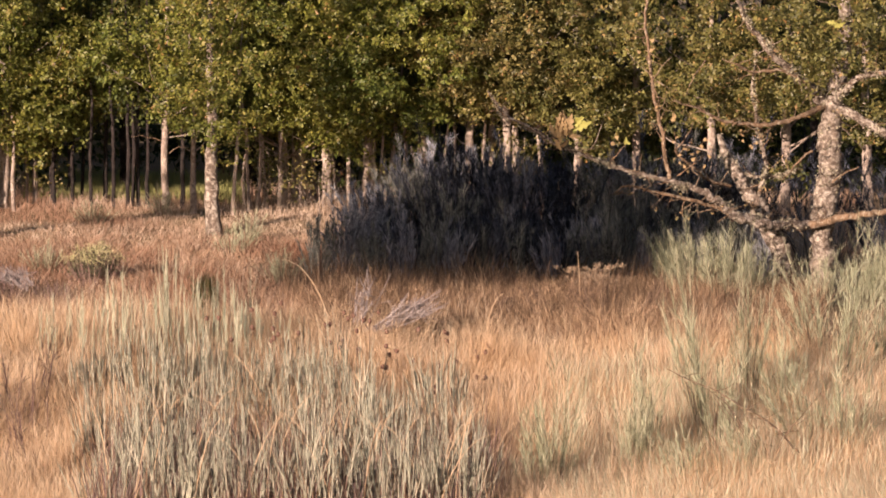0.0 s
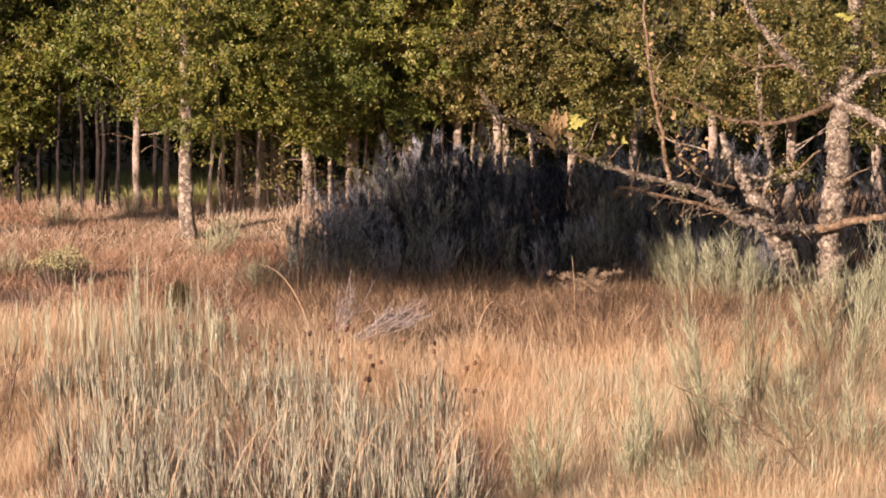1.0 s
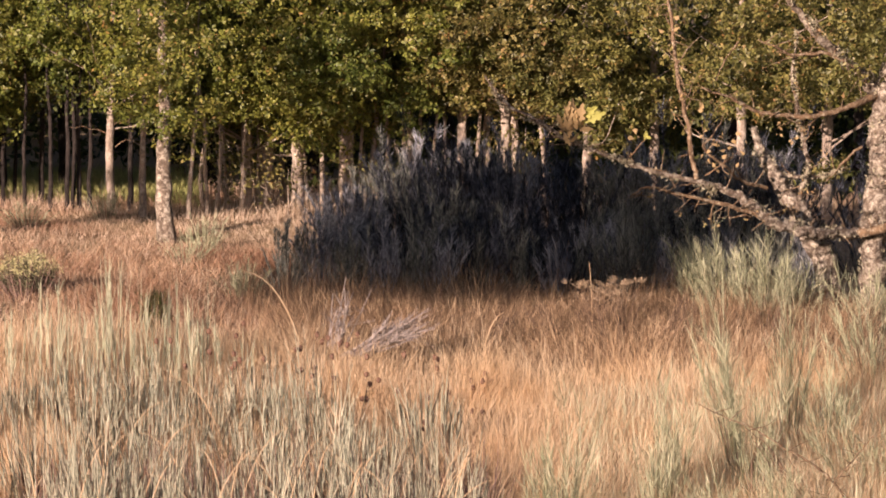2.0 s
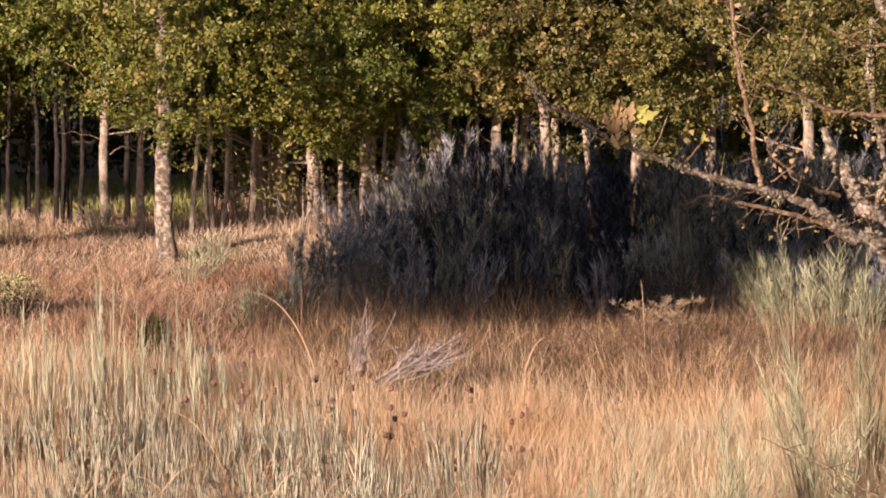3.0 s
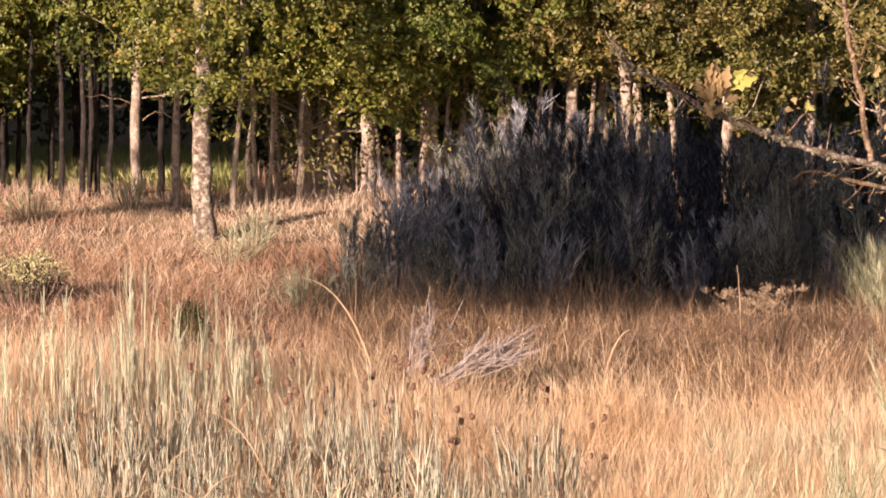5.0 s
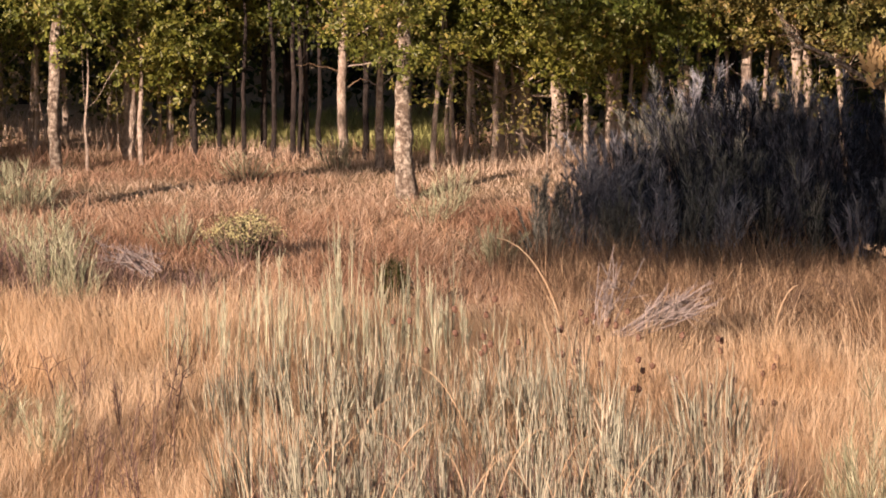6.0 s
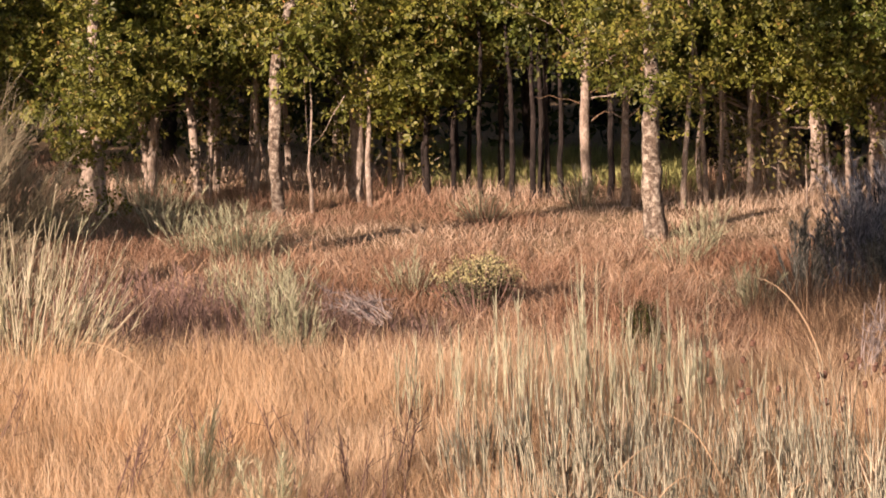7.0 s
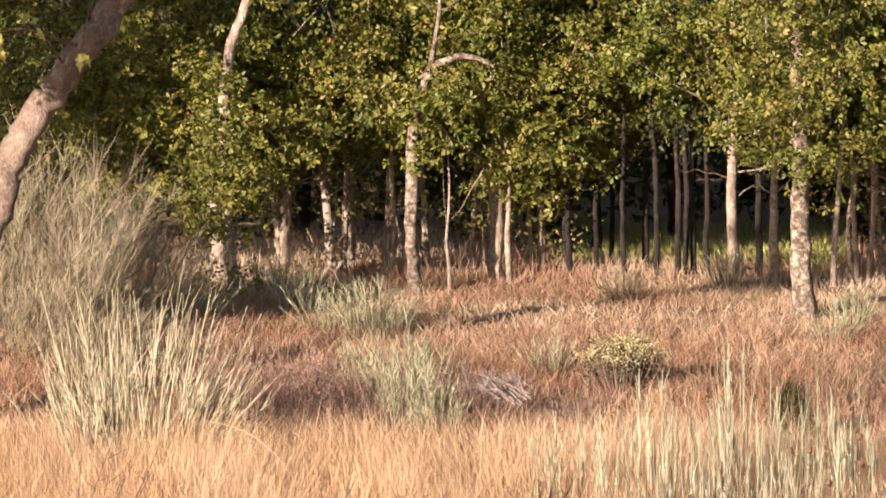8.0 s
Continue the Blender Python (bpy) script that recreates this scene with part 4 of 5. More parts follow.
# the near thicket
THICKET_FAR = [
    (-5.35, 40.6, 1.18, 0.69), (-4.52, 40, 1.45, 0.75), (-3.67, 39.4, 1.52, 0.76), (-2.75, 40.2, 1.38, 0.69),
    (-2.16, 39, 1.47, 0.77), (-1.25, 39.6, 1.52, 0.76), (-0.5, 39, 1.4, 0.77), (0.32, 39.8, 1.07, 0.63),
    (-3.7, 41.2, 1.11, 0.62), (-1.98, 40.8, 0.99, 0.62), (-0.89, 38, 1.42, 0.78), (-3.23, 38, 1.55, 0.78),
    (-1.82, 37.4, 1.44, 0.78), (-4.24, 38.4, 1.42, 0.77), (0.41, 37.4, 1.44, 0.78), (-0.65, 36.6, 1.59, 0.79),
    (-2.64, 36.5, 1.59, 0.8),
]
THICKET_NEAR = [
    (-1.59, 35.8, 1.61, 0.81), (-3.81, 36.9, 1.45, 0.79), (0.15, 35.9, 1.47, 0.8), (-1.07, 34.8, 1.64, 0.82),
    (-3.22, 35.4, 1.62, 0.81), (-2.17, 34.6, 1.64, 0.82), (0.29, 34.8, 1.5, 0.82), (-4.53, 36, 1.47, 0.8),
    (-4.07, 34.9, 1.63, 0.82), (-5.09, 37.4, 1.44, 0.65), (-0.4, 33.8, 1.53, 0.83), (-1.65, 33.6, 1.67, 0.84),
    (-2.89, 33.8, 1.67, 0.83), (0.58, 33.8, 1.39, 0.83), (-3.87, 33.7, 1.53, 0.83), (0.95, 36.4, 1.2, 0.66),
    (-4.91, 34.6, 1.51, 0.68),
]
for k, (x, y, h, s) in enumerate(THICKET_FAR + THICKET_NEAR):
    broom(x, y, h * rng.uniform(0.65, 1.15), s * rng.uniform(0.75, 1.05), (74, 58, 66)[k % 3], BROOM, (0.0095, 0.012, 0.0085)[k % 3], 0.3, tall=0.16, straight=0.75, foot=0.75)
for x, y, h, s in ((-4.18, 42.8, 2.3, 0.12), (-4.25, 42.6, 1.7, 0.25), (-4.94, 42.8, 1.55, 0.2), (-3.72, 42.9, 1.3, 0.2), (-3.44, 43.1, 1.25, 0.2), (-3.15, 43.2, 1.4, 0.2), (-2.92, 43.2, 1.25, 0.2), (-5.6, 42.7, 1.2, 0.25), (-6.1, 42.5, 1.1, 0.25),
                   (-4.6, 42.2, 1.5, 0.35), (-3.4, 42.2, 1.4, 0.35), (-2.5, 42.6, 1.1, 0.3), (-5.1, 41.8, 1.4, 0.35), (-3.9, 41.4, 1.6, 0.4), (-2.8, 41.4, 1.5, 0.4)):
    broom(x, y, h, s * 1.4, 15, BROOM_PALE, 0.007, 0.1, "tall pale-green broom wands standing above the dry grass", straight=0.4, foot=0.85)
for x, y, h, s in ((3.67, 37.8, 1.75, 0.36), (3.45, 37.3, 1.3, 0.3), (2.2, 36.5, 1.65, 0.45), (1.9, 36.2, 1.2, 0.4), (4.65, 39.1, 2.1, 0.3), (4.9, 38.6, 1.5, 0.4), (5.4, 40.8, 2.0, 0.35), (6.0, 40.2, 1.3, 0.5), (7.0, 41.5, 2.3, 0.5), (7.7, 42.6, 1.9, 0.5),
                   (6.3, 38.8, 1.0, 0.6), (5.2, 37.4, 1.0, 0.55), (7.0, 38.6, 1.2, 0.6), (4.3, 36.9, 1.0, 0.5), (6.6, 43.4, 1.3, 0.5), (-8.4, 39.8, 1.1, 0.5), (-7.6, 39.0, 0.9, 0.45)):
    broom(x, y, h, s * 0.9, 38, BROOM_GREEN, 0.006, 0.4, "loose pale-green broom shrub among dry grass", (rng.normal() * 0.2, 0), 18, 0.25, 0.75)
for x, y, h, s, n in ((-10.97, 45.4, 2.0, 1.15, 80), (-10.5, 45.2, 1.75, 0.8, 50), (-11.4, 45.1, 1.65, 0.75, 46), (-10.2, 45.3, 1.3, 0.7, 30)):
    broom(x, y, h, s, n, BROOM_FAN, 0.0085, 0.25, "pale broom shrub with straight spreading wands in full sun", (0.04 + 0.35 * (x + 10.97), 0), foot=0.42, straight=0.9, tall=0.15)
for x, y, h, s in ((-12.46, 54.0, 2.44, 0.75), (-11.86, 54.6, 1.6, 0.7), (-12.97, 53.6, 2.1, 0.75), (-11.38, 54.3, 1.2, 0.55), (-13.47, 54.0, 2.3, 0.85), (-12.08, 53.2, 2.0, 0.7), (-12.6, 51.6, 1.3, 0.7), (-11.7, 51.2, 1.0, 0.6)):
    broom(x, y, h * 0.85, s, 96, BROOM_SOFT, 0.0042, 0.9, "large soft grey-green broom bush", (0.16 + rng.normal() * 0.1, 0), 34, straight=0.98, foot=0.6)
for x, y, h, s in ((-10.06, 57.5, 0.55, 0.5), (-8.55, 54.6, 0.48, 0.42), (-8.7, 54.1, 0.75, 0.65), (-9.7, 55.9, 0.62, 0.5), (-7.83, 49.0, 0.9, 0.5), (-8.6, 50.2, 0.62, 0.45), (-7.95, 47.0, 1.15, 0.38), (-7.6, 46.8, 0.8, 0.35), (-4.6, 58.2, 0.45, 0.3), (-3.05, 54.9, 0.5, 0.35), (-3.3, 53.3, 0.45, 0.4),
                   (-6.5, 51.4, 0.45, 0.45), (-9.2, 54.4, 0.6, 0.5), (-10.9, 54.4, 0.8, 0.6), (-5.8, 57.0, 0.35, 0.4), (-2.4, 50.6, 0.6, 0.35)):
    broom(x, y, h, s, 48, BROOM_GREEN, 0.0055, 0.6, "low grey-green broom shrub at the wood's edge", (0, 0), 14, straight=0.95)


for x, y, h, s in ((-9.4, 47.4, 0.85, 0.6), (-9.1, 49.0, 0.8, 0.65), (-8.0, 48.6, 0.7, 0.5), (-8.6, 47.8, 0.8, 0.55), (-9.9, 48.4, 0.85, 0.6), (-10.3, 47.6, 0.75, 0.55), (-7.4, 48.2, 0.6, 0.5), (-8.2, 47.2, 0.65, 0.5), (-8.9, 48.2, 0.8, 0.55), (-6.8, 48.4, 0.55, 0.45), (-7.0, 47.4, 0.5, 0.4), (-9.6, 46.6, 0.6, 0.5), (-8.8, 46.4, 0.5, 0.5), (-6.2, 47.8, 0.45, 0.4)):
    broom(x, y, h, s, 46, WEED, 0.006, 0.9, "low tangled purplish-brown dead bramble in the hollow", (rng.normal() * 0.2, 0), 26, 0.05, 2.2, 0.7, "dead_bramble")


def wand(x, y, h):
    """One tall broom wand with a few side shoots that run up beside it."""
    ob = thing("broom_wand", x, y, "single tall pale-green broom wand above the dry grass", "shrub", "broom wands")
    b, t = np.array([[0, 0, -0.05]]), np.array([[rng.normal() * 0.03 * h, 0, h]])
    stem = part("stem", fast_mesh("stem", *strands(b, (b + t) / 2 + rng.normal(size=(1, 3)) * 0.02, t, 0.007, 0.0035, 5, 5), BROOM_PALE), ob)
    for f in rng.uniform(0.2, 0.86, 13):
        p = b + (t - b) * f
        q = p + np.array([[rng.normal() * 0.038, rng.normal() * 0.038, (0.12 + 0.3 * (1 - f)) * h * rng.uniform(0.6, 1)]])
        part("shoot", fast_mesh("shoot", *strands(p, (p + q) / 2 + rng.normal(size=(1, 3)) * 0.012, q, 0.0055, 0.0025, 3, 4), BROOM_PALE), stem)


for x, y, h in ((-5.21, 42.9, 1.56), (-5.10, 42.9, 1.28), (-4.22, 42.9, 1.89), (-4.11, 42.9, 1.53), (-3.85, 42.9, 1.30), (-3.66, 42.9, 1.41), (-3.42, 42.9, 1.57), (-3.24, 42.9, 1.63),
                (-3.05, 42.9, 1.38), (-2.91, 42.9, 1.03), (-4.89, 42.9, 0.86), (-5.64, 42.9, 0.89), (-4.37, 42.9, 1.29), (-4.60, 42.9, 1.10), (-2.63, 42.9, 0.75),
                (-4.94, 42.8, 1.6), (-5.6, 42.7, 1.2), (-3.0, 42.6, 1.1), (-2.7, 43.0, 1.0), (-6.1, 42.6, 1.15), (-5.3, 43.2, 1.0)):
    wand(x, y, h)


# ---------------------------------------------------------------- grasses
def meadow(name, n, xr, yr, hmin, hmax, mat, label, width=0.0035, keep=None, lean=0.34):
    x, y = rng.uniform(*xr, n), rng.uniform(*yr, n)
    tuft = 0.5 + 0.5 * np.sin(x * 2.1 + 3 * np.sin(y * 0.8)) * np.sin(y * 2.6 + 2 * np.sin(x * 0.7))
    ok = rng.uniform(0, 1, n) < 0.45 + 0.55 * tuft
    if keep is not None:
        ok &= keep(x, y)
    x, y, tuft = x[ok], y[ok], tuft[ok]
    n = len(x)
    h = rng.uniform(hmin, hmax, n) * (0.7 + 0.45 * tuft)
    b = np.stack([x, y, ground_z(x, y) - 0.02], 1)
    wx, wy = 0.10 * np.sin(x * 1.3 + 2 * np.sin(y * 0.6)), 0.08 * np.sin(y * 1.7 + x)
    d = np.stack([rng.normal(size=n) * lean + wx, rng.normal(size=n) * lean + wy, rng.uniform(0.6, 1.1, n)], 1) * h[:, None]
    mid = b + d * np.array([0.35, 0.35, 0.6])
    mid += rng.normal(size=(n, 3)) * 0.05 * h[:, None]
    me = fast_mesh(name, *strands(b, mid, b + d, width * rng.uniform(0.4, 1.3, n), width * 0.3, 2, 1), mat)
    return tagged(new(name, me), label, "grass", kind="stuff")


meadow("dry_grass", 260000, (-14.5, 10.5), (33.5, 45.6), 0.38, 0.76, STRAW, "tall sun-bleached straw grass covering the meadow", 0.0042, lambda x, y: ~((x > -5.3) & (x < 1.2) & (y < 38.5) & (rng.uniform(0, 1, len(x)) < np.where(y < 36.5, 0.95, 0.6))) & ~((x > -1.4) & (y > 43.9) & (rng.uniform(0, 1, len(x)) < 0.88)))
meadow("straw_stalks", 15000, (-14.5, 10.5), (33.5, 45.5), 0.6, 1.05, STRAW, "taller pale seed stalks standing out of the grass", 0.004, None, 0.2)
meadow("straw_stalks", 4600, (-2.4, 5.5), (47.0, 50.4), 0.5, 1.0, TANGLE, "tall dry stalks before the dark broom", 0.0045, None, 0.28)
meadow("straw_stalks", 2400, (-5.3, 1.3), (33.3, 37.8), 0.9, 1.65, TANGLE, "tall brown dry stalks between the broom stems", 0.006, None, 0.24)
meadow("straw_stalks", 5200, (-5.3, 1.3), (33.3, 37.8), 0.7, 1.4, WEED_DARK, "dark reddish dead stems between the broom stems", 0.008, None, 0.2)
meadow("green_shoots", 15000, (2.2, 10.5), (33.5, 42.5), 0.5, 0.95, BROOM_PALE, "thin pale-green broom shoots among the straw", 0.0045, None, 0.2)
meadow("meadow_grass", 70000, (-16, 10), (53.2, 60), 0.07, 0.20, STRAW_FAR, "short dry grass of the open meadow", 0.005, None, 0.5)
meadow("meadow_grass", 30000, (-16, -1.0), (45.2, 54.0), 0.12, 0.34, STRAW_FAR, "dry grass of the open meadow", 0.005, None, 0.45)
meadow("meadow_grass", 26000, (-16, 16), (-10, 33.4), 0.07, 0.19, STRAW_FAR, "short dry grass on the near slope", 0.011)
meadow("undergrowth", 66000, (-15, -1.0), (45.0, 54.2), 0.12, 0.34, RUSSET, "russet dry undergrowth in the meadow", 0.006, None, 0.55)
meadow("undergrowth", 5000, (-14, -1.5), (54.0, 57.5), 0.10, 0.22, RUSSET, "russet dry undergrowth at the wood's edge", 0.006, lambda x, y: np.sin(x * 0.7) + np.sin(y * 3.7 + x * 0.3) > 0.3, 0.6)
meadow("undergrowth", 44000, (-1.8, 6.8), (44.0, 50.2), 0.25, 0.70, TANGLE, "brown tangled dry stalks, tone lowered for shade, in front of the dark broom", 0.0045, None, 0.55)
meadow("wood_grass", 22000, (-14, 8), (58.5, 64), 0.10, 0.35, STRAW_FAR, "thin dry grass under the oaks", 0.006, lambda x, y: ~((x > -7) & (x < -3.3) & (y > 61)))
meadow("clearing_grass", 12000, (-7.2, -3.2), (60.8, 66), 0.12, 0.3, GREEN_GRASS, "green grass in the clearing, sunlight put into its colour", 0.008)


# ---------------------------------------------------------------- small plants
def teasel(x, y, h, heads, label="dead brown thistle stalk with round seed heads"):
    ob = thing("seed_stalk", x, y, label, "dry plant", "seed stalks")
    b = np.array([[0, 0, -0.03]])
    t = np.array([[rng.normal() * 0.05, 0, h]])
    pieces = [strands(b, (b + t) / 2 + 0.02, t, 0.006, 0.003, 4, 4)]
    tops = [t[0]]
    for k in range(heads - 1):
        f = rng.uniform(0.45, 0.9)
        s = b + (t - b) * f
        q = s + np.array([[rng.normal() * 0.12, rng.normal() * 0.08, rng.uniform(0.08, 0.2)]])
        pieces.append(strands(s, (s + q) / 2 + np.array([[0, 0, -0.02]]), q, 0.004, 0.003, 2, 3))
        tops.append(q[0])
    stem = part("stalk", fast_mesh("stalk", *join(pieces), WOOD_DARK), ob)
    for p in tops:
        bm = bmesh.new()
        bmesh.ops.create_icosphere(bm, subdivisions=2, radius=0.033)
        for v in bm.verts:
            v.co *= 1 + 0.25 * rng.uniform(-1, 1)
            v.co.z *= 1.3
            v.co += Vector(p)
        me = bpy.data.meshes.new("seed_head")
        bm.to_mesh(me)
        bm.free()
        me.materials.append(SEED)
        part("seed_head", me, stem)


for x, y, zt in ((0.92, 42.1, -1.36), (-1.07, 41.2, -0.55), (-2.32, 40.8, -0.23), (-0.86, 41.0, -0.37), (-1.59, 41.5, -0.47), (-0.36, 41.5, -0.91), (0.62, 41.8, -1.14), (0.26, 41.0, -1.12), (-1.99, 40.4, -0.52), (1.06, 41.0, -1.61), (-2.82, 41.6, -0.22), (-0.61, 40.6, -0.76), (0.13, 40.2, -1.41), (-1.33, 42.2, -0.32), (-2.3, 42.4, -0.17), (-0.12, 42.4, -0.62), (0.49, 42.8, -0.72), (-3.21, 41.0, -0.31), (-1.24, 40.4, -0.65), (1.1, 42.6, -0.91), (-0.72, 42.8, -0.36), (-2.5, 40.0, -0.42)):
    teasel(x, y, max(0.35, zt - gz(x, y)), int(rng.integers(1, 4)))


def umbel_plant(x, y):
    ob = thing("dry_umbel_plant", x, y, "dead brown umbel plant with flat branching seed tops", "dry plant")
    n = 22
    top = np.stack([rng.normal(size=n) * 0.24, rng.normal(size=n) * 0.15, 0.93 + rng.uniform(-0.28, 0.12, n)], 1)
    low = np.tile([[0, 0, -0.03]], (n, 1)) + rng.normal(size=(n, 3)) * 0.02
    mid = top * np.array([0.35, 0.35, 0.62])
    stem = part("stalk", fast_mesh("stalk", *strands(low, mid, top, 0.006, 0.003, 3, 3), WOOD_DARK), ob)
    m = 16
    e = np.repeat(top, m, 0) + rng.normal(size=(n * m, 3)) * np.array([0.045, 0.045, 0.018])
    s = np.repeat(top, m, 0) - np.array([0, 0, 0.05])
    for q in range(n):
        w = slice(q * m, q * m + m)
        part("seed_top", fast_mesh("seed_top", *join([strands(s[w], (s[w] + e[w]) / 2, e[w], 0.002, 0.002, 1, 3), leaves(e[w], 0.026, False)]), UMBEL), stem)


umbel_plant(3.18, 46.6)
umbel_plant(2.82, 46.8)


def twig_heap(x, y, label, reach, n, mat, h=0.5):
    ob = thing("fallen_branch", x, y, label, "branch")
    pieces = []
    ln = rng.uniform(0.4, 1, n)
    b = rng.normal(size=(n, 3)) * np.array([0.10, 0.06, 0.03]) + np.array([0, 0, 0.34])
    t = b + np.stack([reach[0] * ln + rng.normal(size=n) * 0.16, rng.normal(size=n) * 0.12, h * ln + rng.normal(size=n) * 0.08], 1)
    for k in range(n):
        w = slice(k, k + 1)
        part("bough", fast_mesh("bough", *strands(b[w], (b + t)[w] / 2 + rng.normal(size=(1, 3)) * 0.05, t[w], 0.009, 0.004, 4, 5), mat), ob)
    s = np.repeat(b * 0.4 + t * 0.6, 8, 0)
    q = s + rng.normal(size=s.shape) * np.array([0.10, 0.05, 0.09]) + np.array([reach[0] * 0.12, 0, 0.06])
    tagged(part("brushwood", fast_mesh("brushwood", *strands(s, (s + q) / 2, q, 0.0055, 0.0025, 2, 3), mat), ob), kind="stuff")


twig_heap(-0.72, 43.6, "bleached grey dead branch lying in the grass", (1.0, 0), 44, TWIG_GREY, 0.55)
twig_heap(-1.05, 44.0, "bare grey dead branch standing in the grass", (0.15, 0), 12, TWIG_GREY, 1.0)
twig_heap(-6.72, 47.4, "grey dead broom branches in the hollow", (-0.5, 0), 16, TWIG_GREY, 0.4)


def flower_shrub(x, y):
    ob = thing("flowering_shrub", x, y, "low grey-green shrub with loose pale yellow flower tops", "shrub")
    n = 300
    lobe = rng.integers(0, 6, n)
    mound = np.array([(-0.34, 0.0, 0.42), (-0.16, -0.15, 0.56), (0.04, 0.1, 0.62), (0.2, -0.1, 0.58), (0.36, 0.05, 0.46), (0.05, -0.25, 0.40)])[lobe]
    t = mound + rng.normal(size=(n, 3)) * np.array([0.10, 0.11, 0.075])
    b = t * np.array([0.3, 0.3, 0]) - np.array([0, 0, 0.03])
    part("woody_base", fast_mesh("woody_base", *strands(b, (b + t) / 2 * np.array([1.2, 1.2, 1]), t, 0.006, 0.003, 2, 3), WEED), ob)
    lf = np.repeat(t, 15, 0) * (1 - rng.uniform(0, 0.6, (n * 15, 1))) + rng.normal(size=(n * 15, 3)) * 0.035
    part("foliage", fast_mesh("foliage", *leaves(lf, 0.042, False), SHRUB_LEAF), ob)
    tops = t[t[:, 2] > 0.44]
    fl = np.repeat(tops, 11, 0) + rng.normal(size=(len(tops) * 11, 3)) * np.array([0.045, 0.045, 0.03])
    part("blossom", fast_mesh("blossom", *leaves(fl, 0.030, False), YELLOW), ob)


flower_shrub(-5.63, 50.0)


def dark_tuft(x, y):
    ob = thing("dark_bush", x, y, "small dark green evergreen bush in dry grass", "shrub")
    n = 220
    b = rng.normal(size=(n, 3)) * np.array([0.06, 0.05, 0]) - np.array([0, 0, 0.03])
    t = np.stack([rng.normal(size=n) * 0.11, rng.normal(size=n) * 0.11, rng.uniform(0.3, 0.78, n)], 1)
    part("woody_base", fast_mesh("woody_base", *strands(b, (b + t) / 2, t, 0.007, 0.003, 2, 3), WOOD_DARK), ob)
    lf = np.repeat(t, 24, 0) * (1 - rng.uniform(0, 0.6, (n * 24, 1))) + rng.normal(size=(n * 24, 3)) * 0.022
    part("foliage", fast_mesh("foliage", *leaves(lf, 0.032, False), LEAF_DARK), ob, "dark green small leaves")


dark_tuft(-3.63, 46.5)


def arching_stalk(x, y, to, h, r=0.011):
    ob = thing("arching_stalk", x, y, "long arching straw-coloured dry stalk", "dry plant", "arching stalks")
    b, t = np.array([[0, 0, -0.03]]), np.array([[to, 0, h]])
    part("stalk", fast_mesh("stalk", *strands(b, np.array([[to * 0.35, 0, h * 0.95]]), t, r, r * 0.45, 8, 5), STRAW), ob)


for x, y, to, h in ((-1.42, 44.4, -0.89, 1.36), (-0.75, 39.5, -0.76, 1.27), (-2.41, 39.0, -0.89, 1.4), (-4.08, 38.8, 0.77, 1.15), (1.07, 44.6, 0.35, 0.83), (-8.87, 43.4, -1.08, 0.84)):
    arching_stalk(x, y, to, h)
arching_stalk(2.72, 46.2, -0.06, 1.3, 0.006)
for k in range(34):
    x, y = rng.uniform(-5.2, 1.2), rng.uniform(33.2, 36.0)
    arching_stalk(x, y, rng.choice((-1, 1)) * rng.uniform(0.25, 1.0), rng.uniform(1.2, 1.95), rng.uniform(0.008, 0.012))


def dead_weed(x, y, h, n, lean, mat, label):
    ob = thing("dead_weed", x, y, label, "dry plant", "dead weeds")
    b = rng.normal(size=(n, 3)) * np.array([0.12, 0.1, 0])
    hh = h * rng.uniform(0.6, 1.1, n)
    t = b + np.stack([lean * hh + rng.normal(size=n) * 0.12, rng.normal(size=n) * 0.1, hh], 1)
    for k in range(n):
        w = slice(k, k + 1)
        s = np.repeat(b[w] * 0.35 + t[w] * 0.65, 5, 0) + (t[w] - b[w]) * rng.uniform(-0.3, 0.2, (5, 1))
        q = s + rng.normal(size=(5, 3)) * np.array([0.09, 0.06, 0.03]) + np.array([lean * 0.1, 0, 0.1])
        part("stalk", fast_mesh("stalk", *join([strands(b[w], (b + t)[w] / 2 + rng.normal(size=(1, 3)) * 0.04, t[w], 0.008, 0.003, 4, 4), strands(s, (s + q) / 2, q, 0.0045, 0.0025, 2, 3)]), mat), ob)


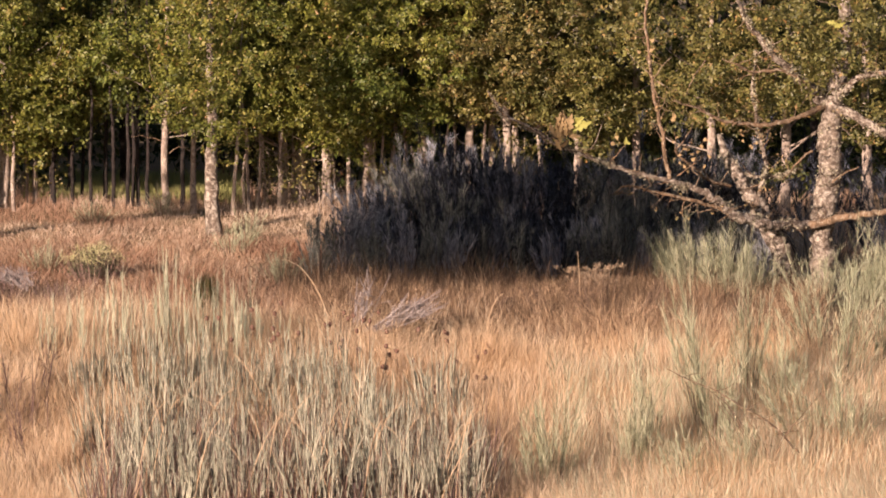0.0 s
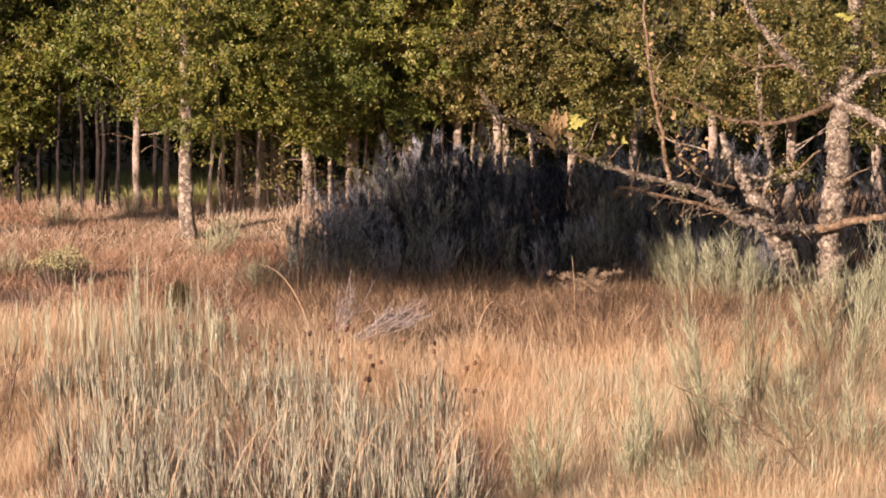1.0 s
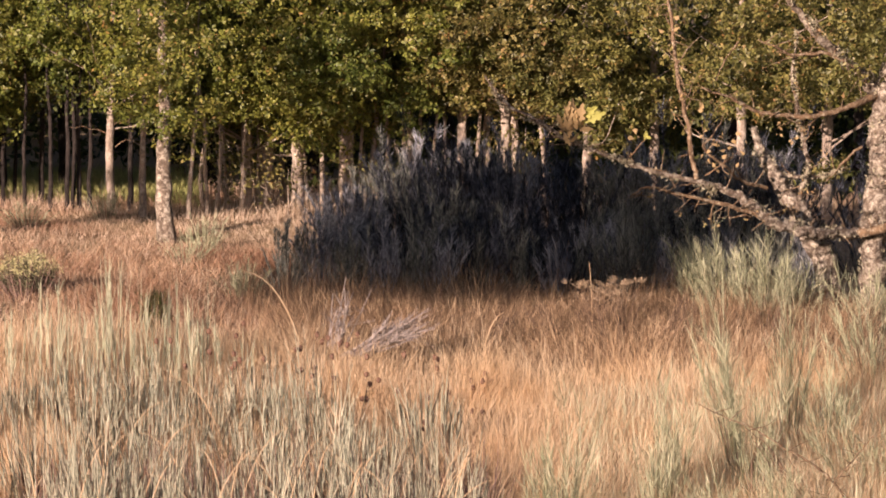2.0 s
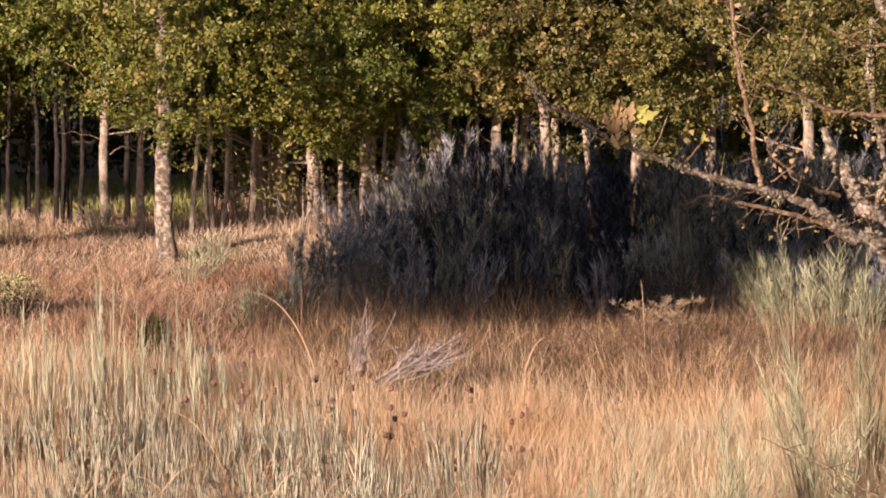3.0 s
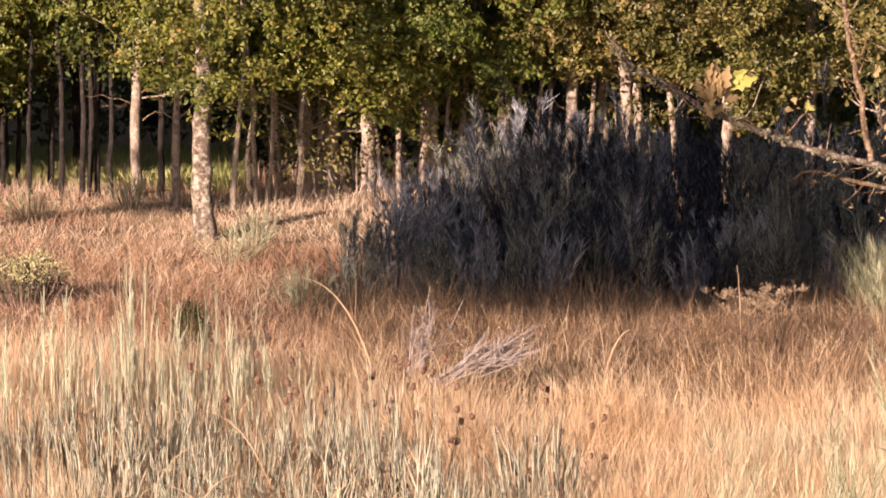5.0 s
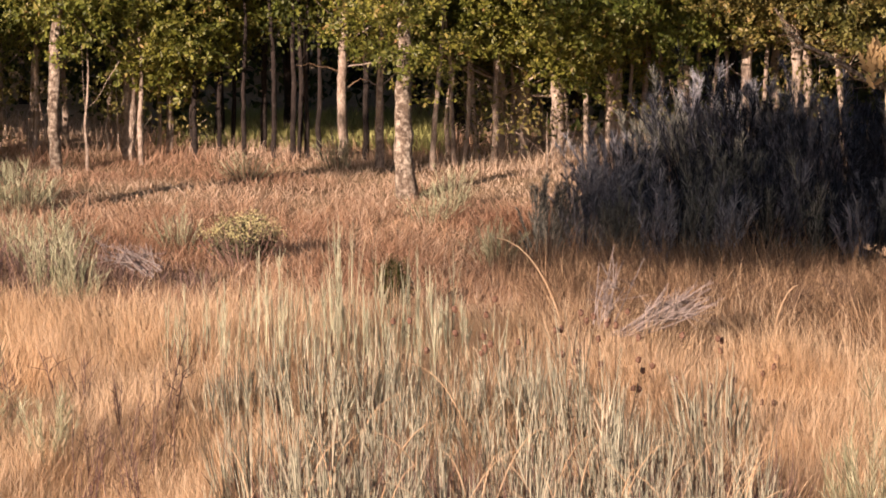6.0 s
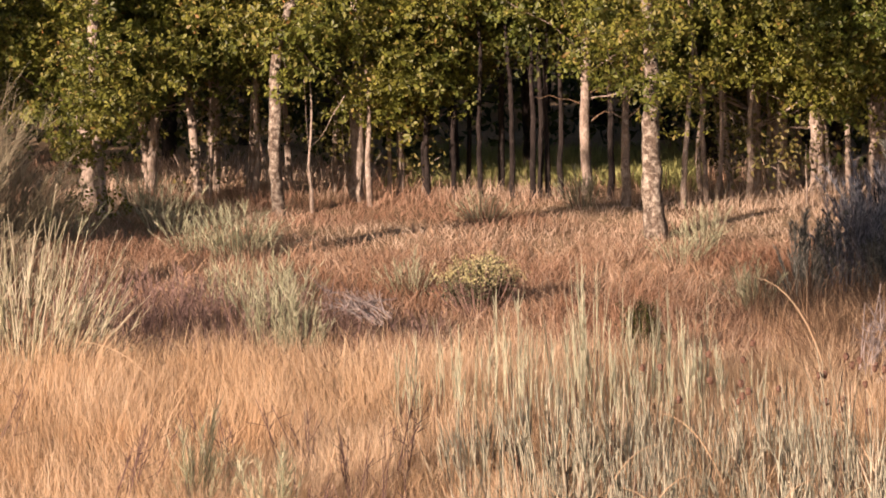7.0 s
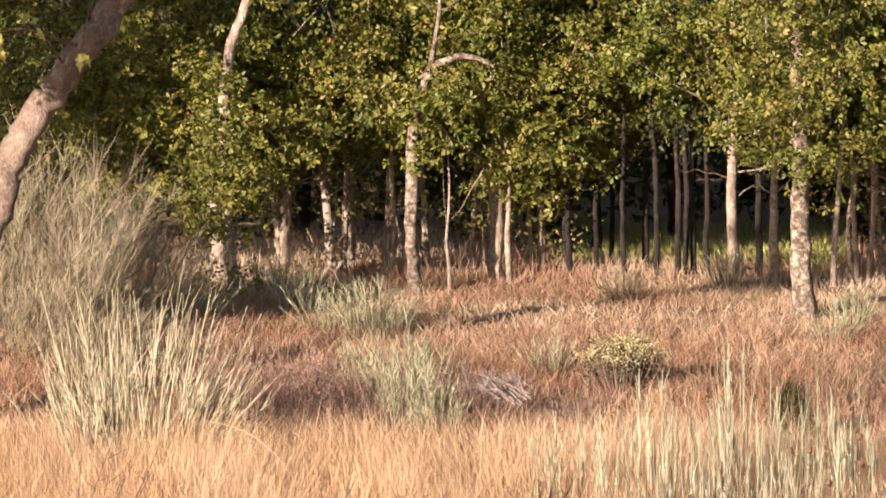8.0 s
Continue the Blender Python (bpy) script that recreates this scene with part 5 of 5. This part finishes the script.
for x, y, h, n, lean in ((-6.69, 39.6, 1.26, 7, -0.15), (-6.41, 38.6, 1.28, 7, 0.2), (-6.39, 37.4, 1.24, 7, -0.1), (-7.11, 38.0, 1.3, 7, 0.1), (-7, 36.6, 1.19, 7, 0.1), (-7.3, 41.0, 1.12, 8, -0.2), (-6.22, 40.6, 1.25, 8, 0.2), (-10.96, 41.4, 1.23, 8, 0.3), (-9.32, 39.8, 1.26, 10, 0.3), (-8.19, 40.8, 1.12, 8, -0.3)):
    dead_weed(x, y, h * 0.9, n, lean, WEED_DARK, "dead purplish-brown weed stalks in dry grass")
def bare_branch(x, y, tip, r):
    """A dead leafless branch that leans out of the grass, with forked side twigs."""
    ob = thing("dead_branch", x, y, "brown leafless branch sticking out of dry grass", "branch")
    tip = np.array(tip)
    line = [np.array([0, 0, -0.05]), tip * np.array([0.3, 1, 0.42]), tip * np.array([0.62, 1, 0.68]), tip]
    stem = part("bough", fast_mesh("bough", *limb(line, [r, r * 0.8, r * 0.55, r * 0.25], 6, 0.1, 0.08, 0.03), BARK_TWIG, True), ob)
    for f in (0.25, 0.4, 0.5, 0.62, 0.72, 0.82, 0.9):
        p = np.array([np.interp(f, (0, 0.33, 0.66, 1), [q[k] for q in line]) for k in range(3)])
        q = p + np.array([rng.choice((-1, 1)) * rng.uniform(0.2, 0.5), rng.normal() * 0.1, rng.uniform(0.0, 0.3)])
        part("twig", fast_mesh("twig", *limb([p, (p + q) / 2 + rng.normal(size=3) * 0.03, q], [r * 0.4, r * 0.3, r * 0.12], 5, 0.1, 0.06, 0.03), BARK_TWIG, True), stem)


bare_branch(6.35, 38.0, (-2.34, -0.2, 1.57), 0.022)
bare_branch(5.65, 37.6, (0.9, -0.1, 1.34), 0.014)

for x, y, h, n, lean in ((5.71, 38.0, 1.42, 7, -0.7), (3.93, 46.4, 0.87, 14, 0.2), (2.21, 46.0, 0.81, 14, -0.4), (3.73, 45.6, 0.82, 12, 0.4), (1.17, 45.4, 0.7, 12, 0.5), (5.32, 46.2, 0.93, 12, 0.1), (2.9, 46.0, 0.93, 12, -0.2), (0.23, 46.0, 0.7, 10, 0.4)):
    dead_weed(x, y, h, n, lean, WOOD_DARK, "brown dead branching weed in dry grass")
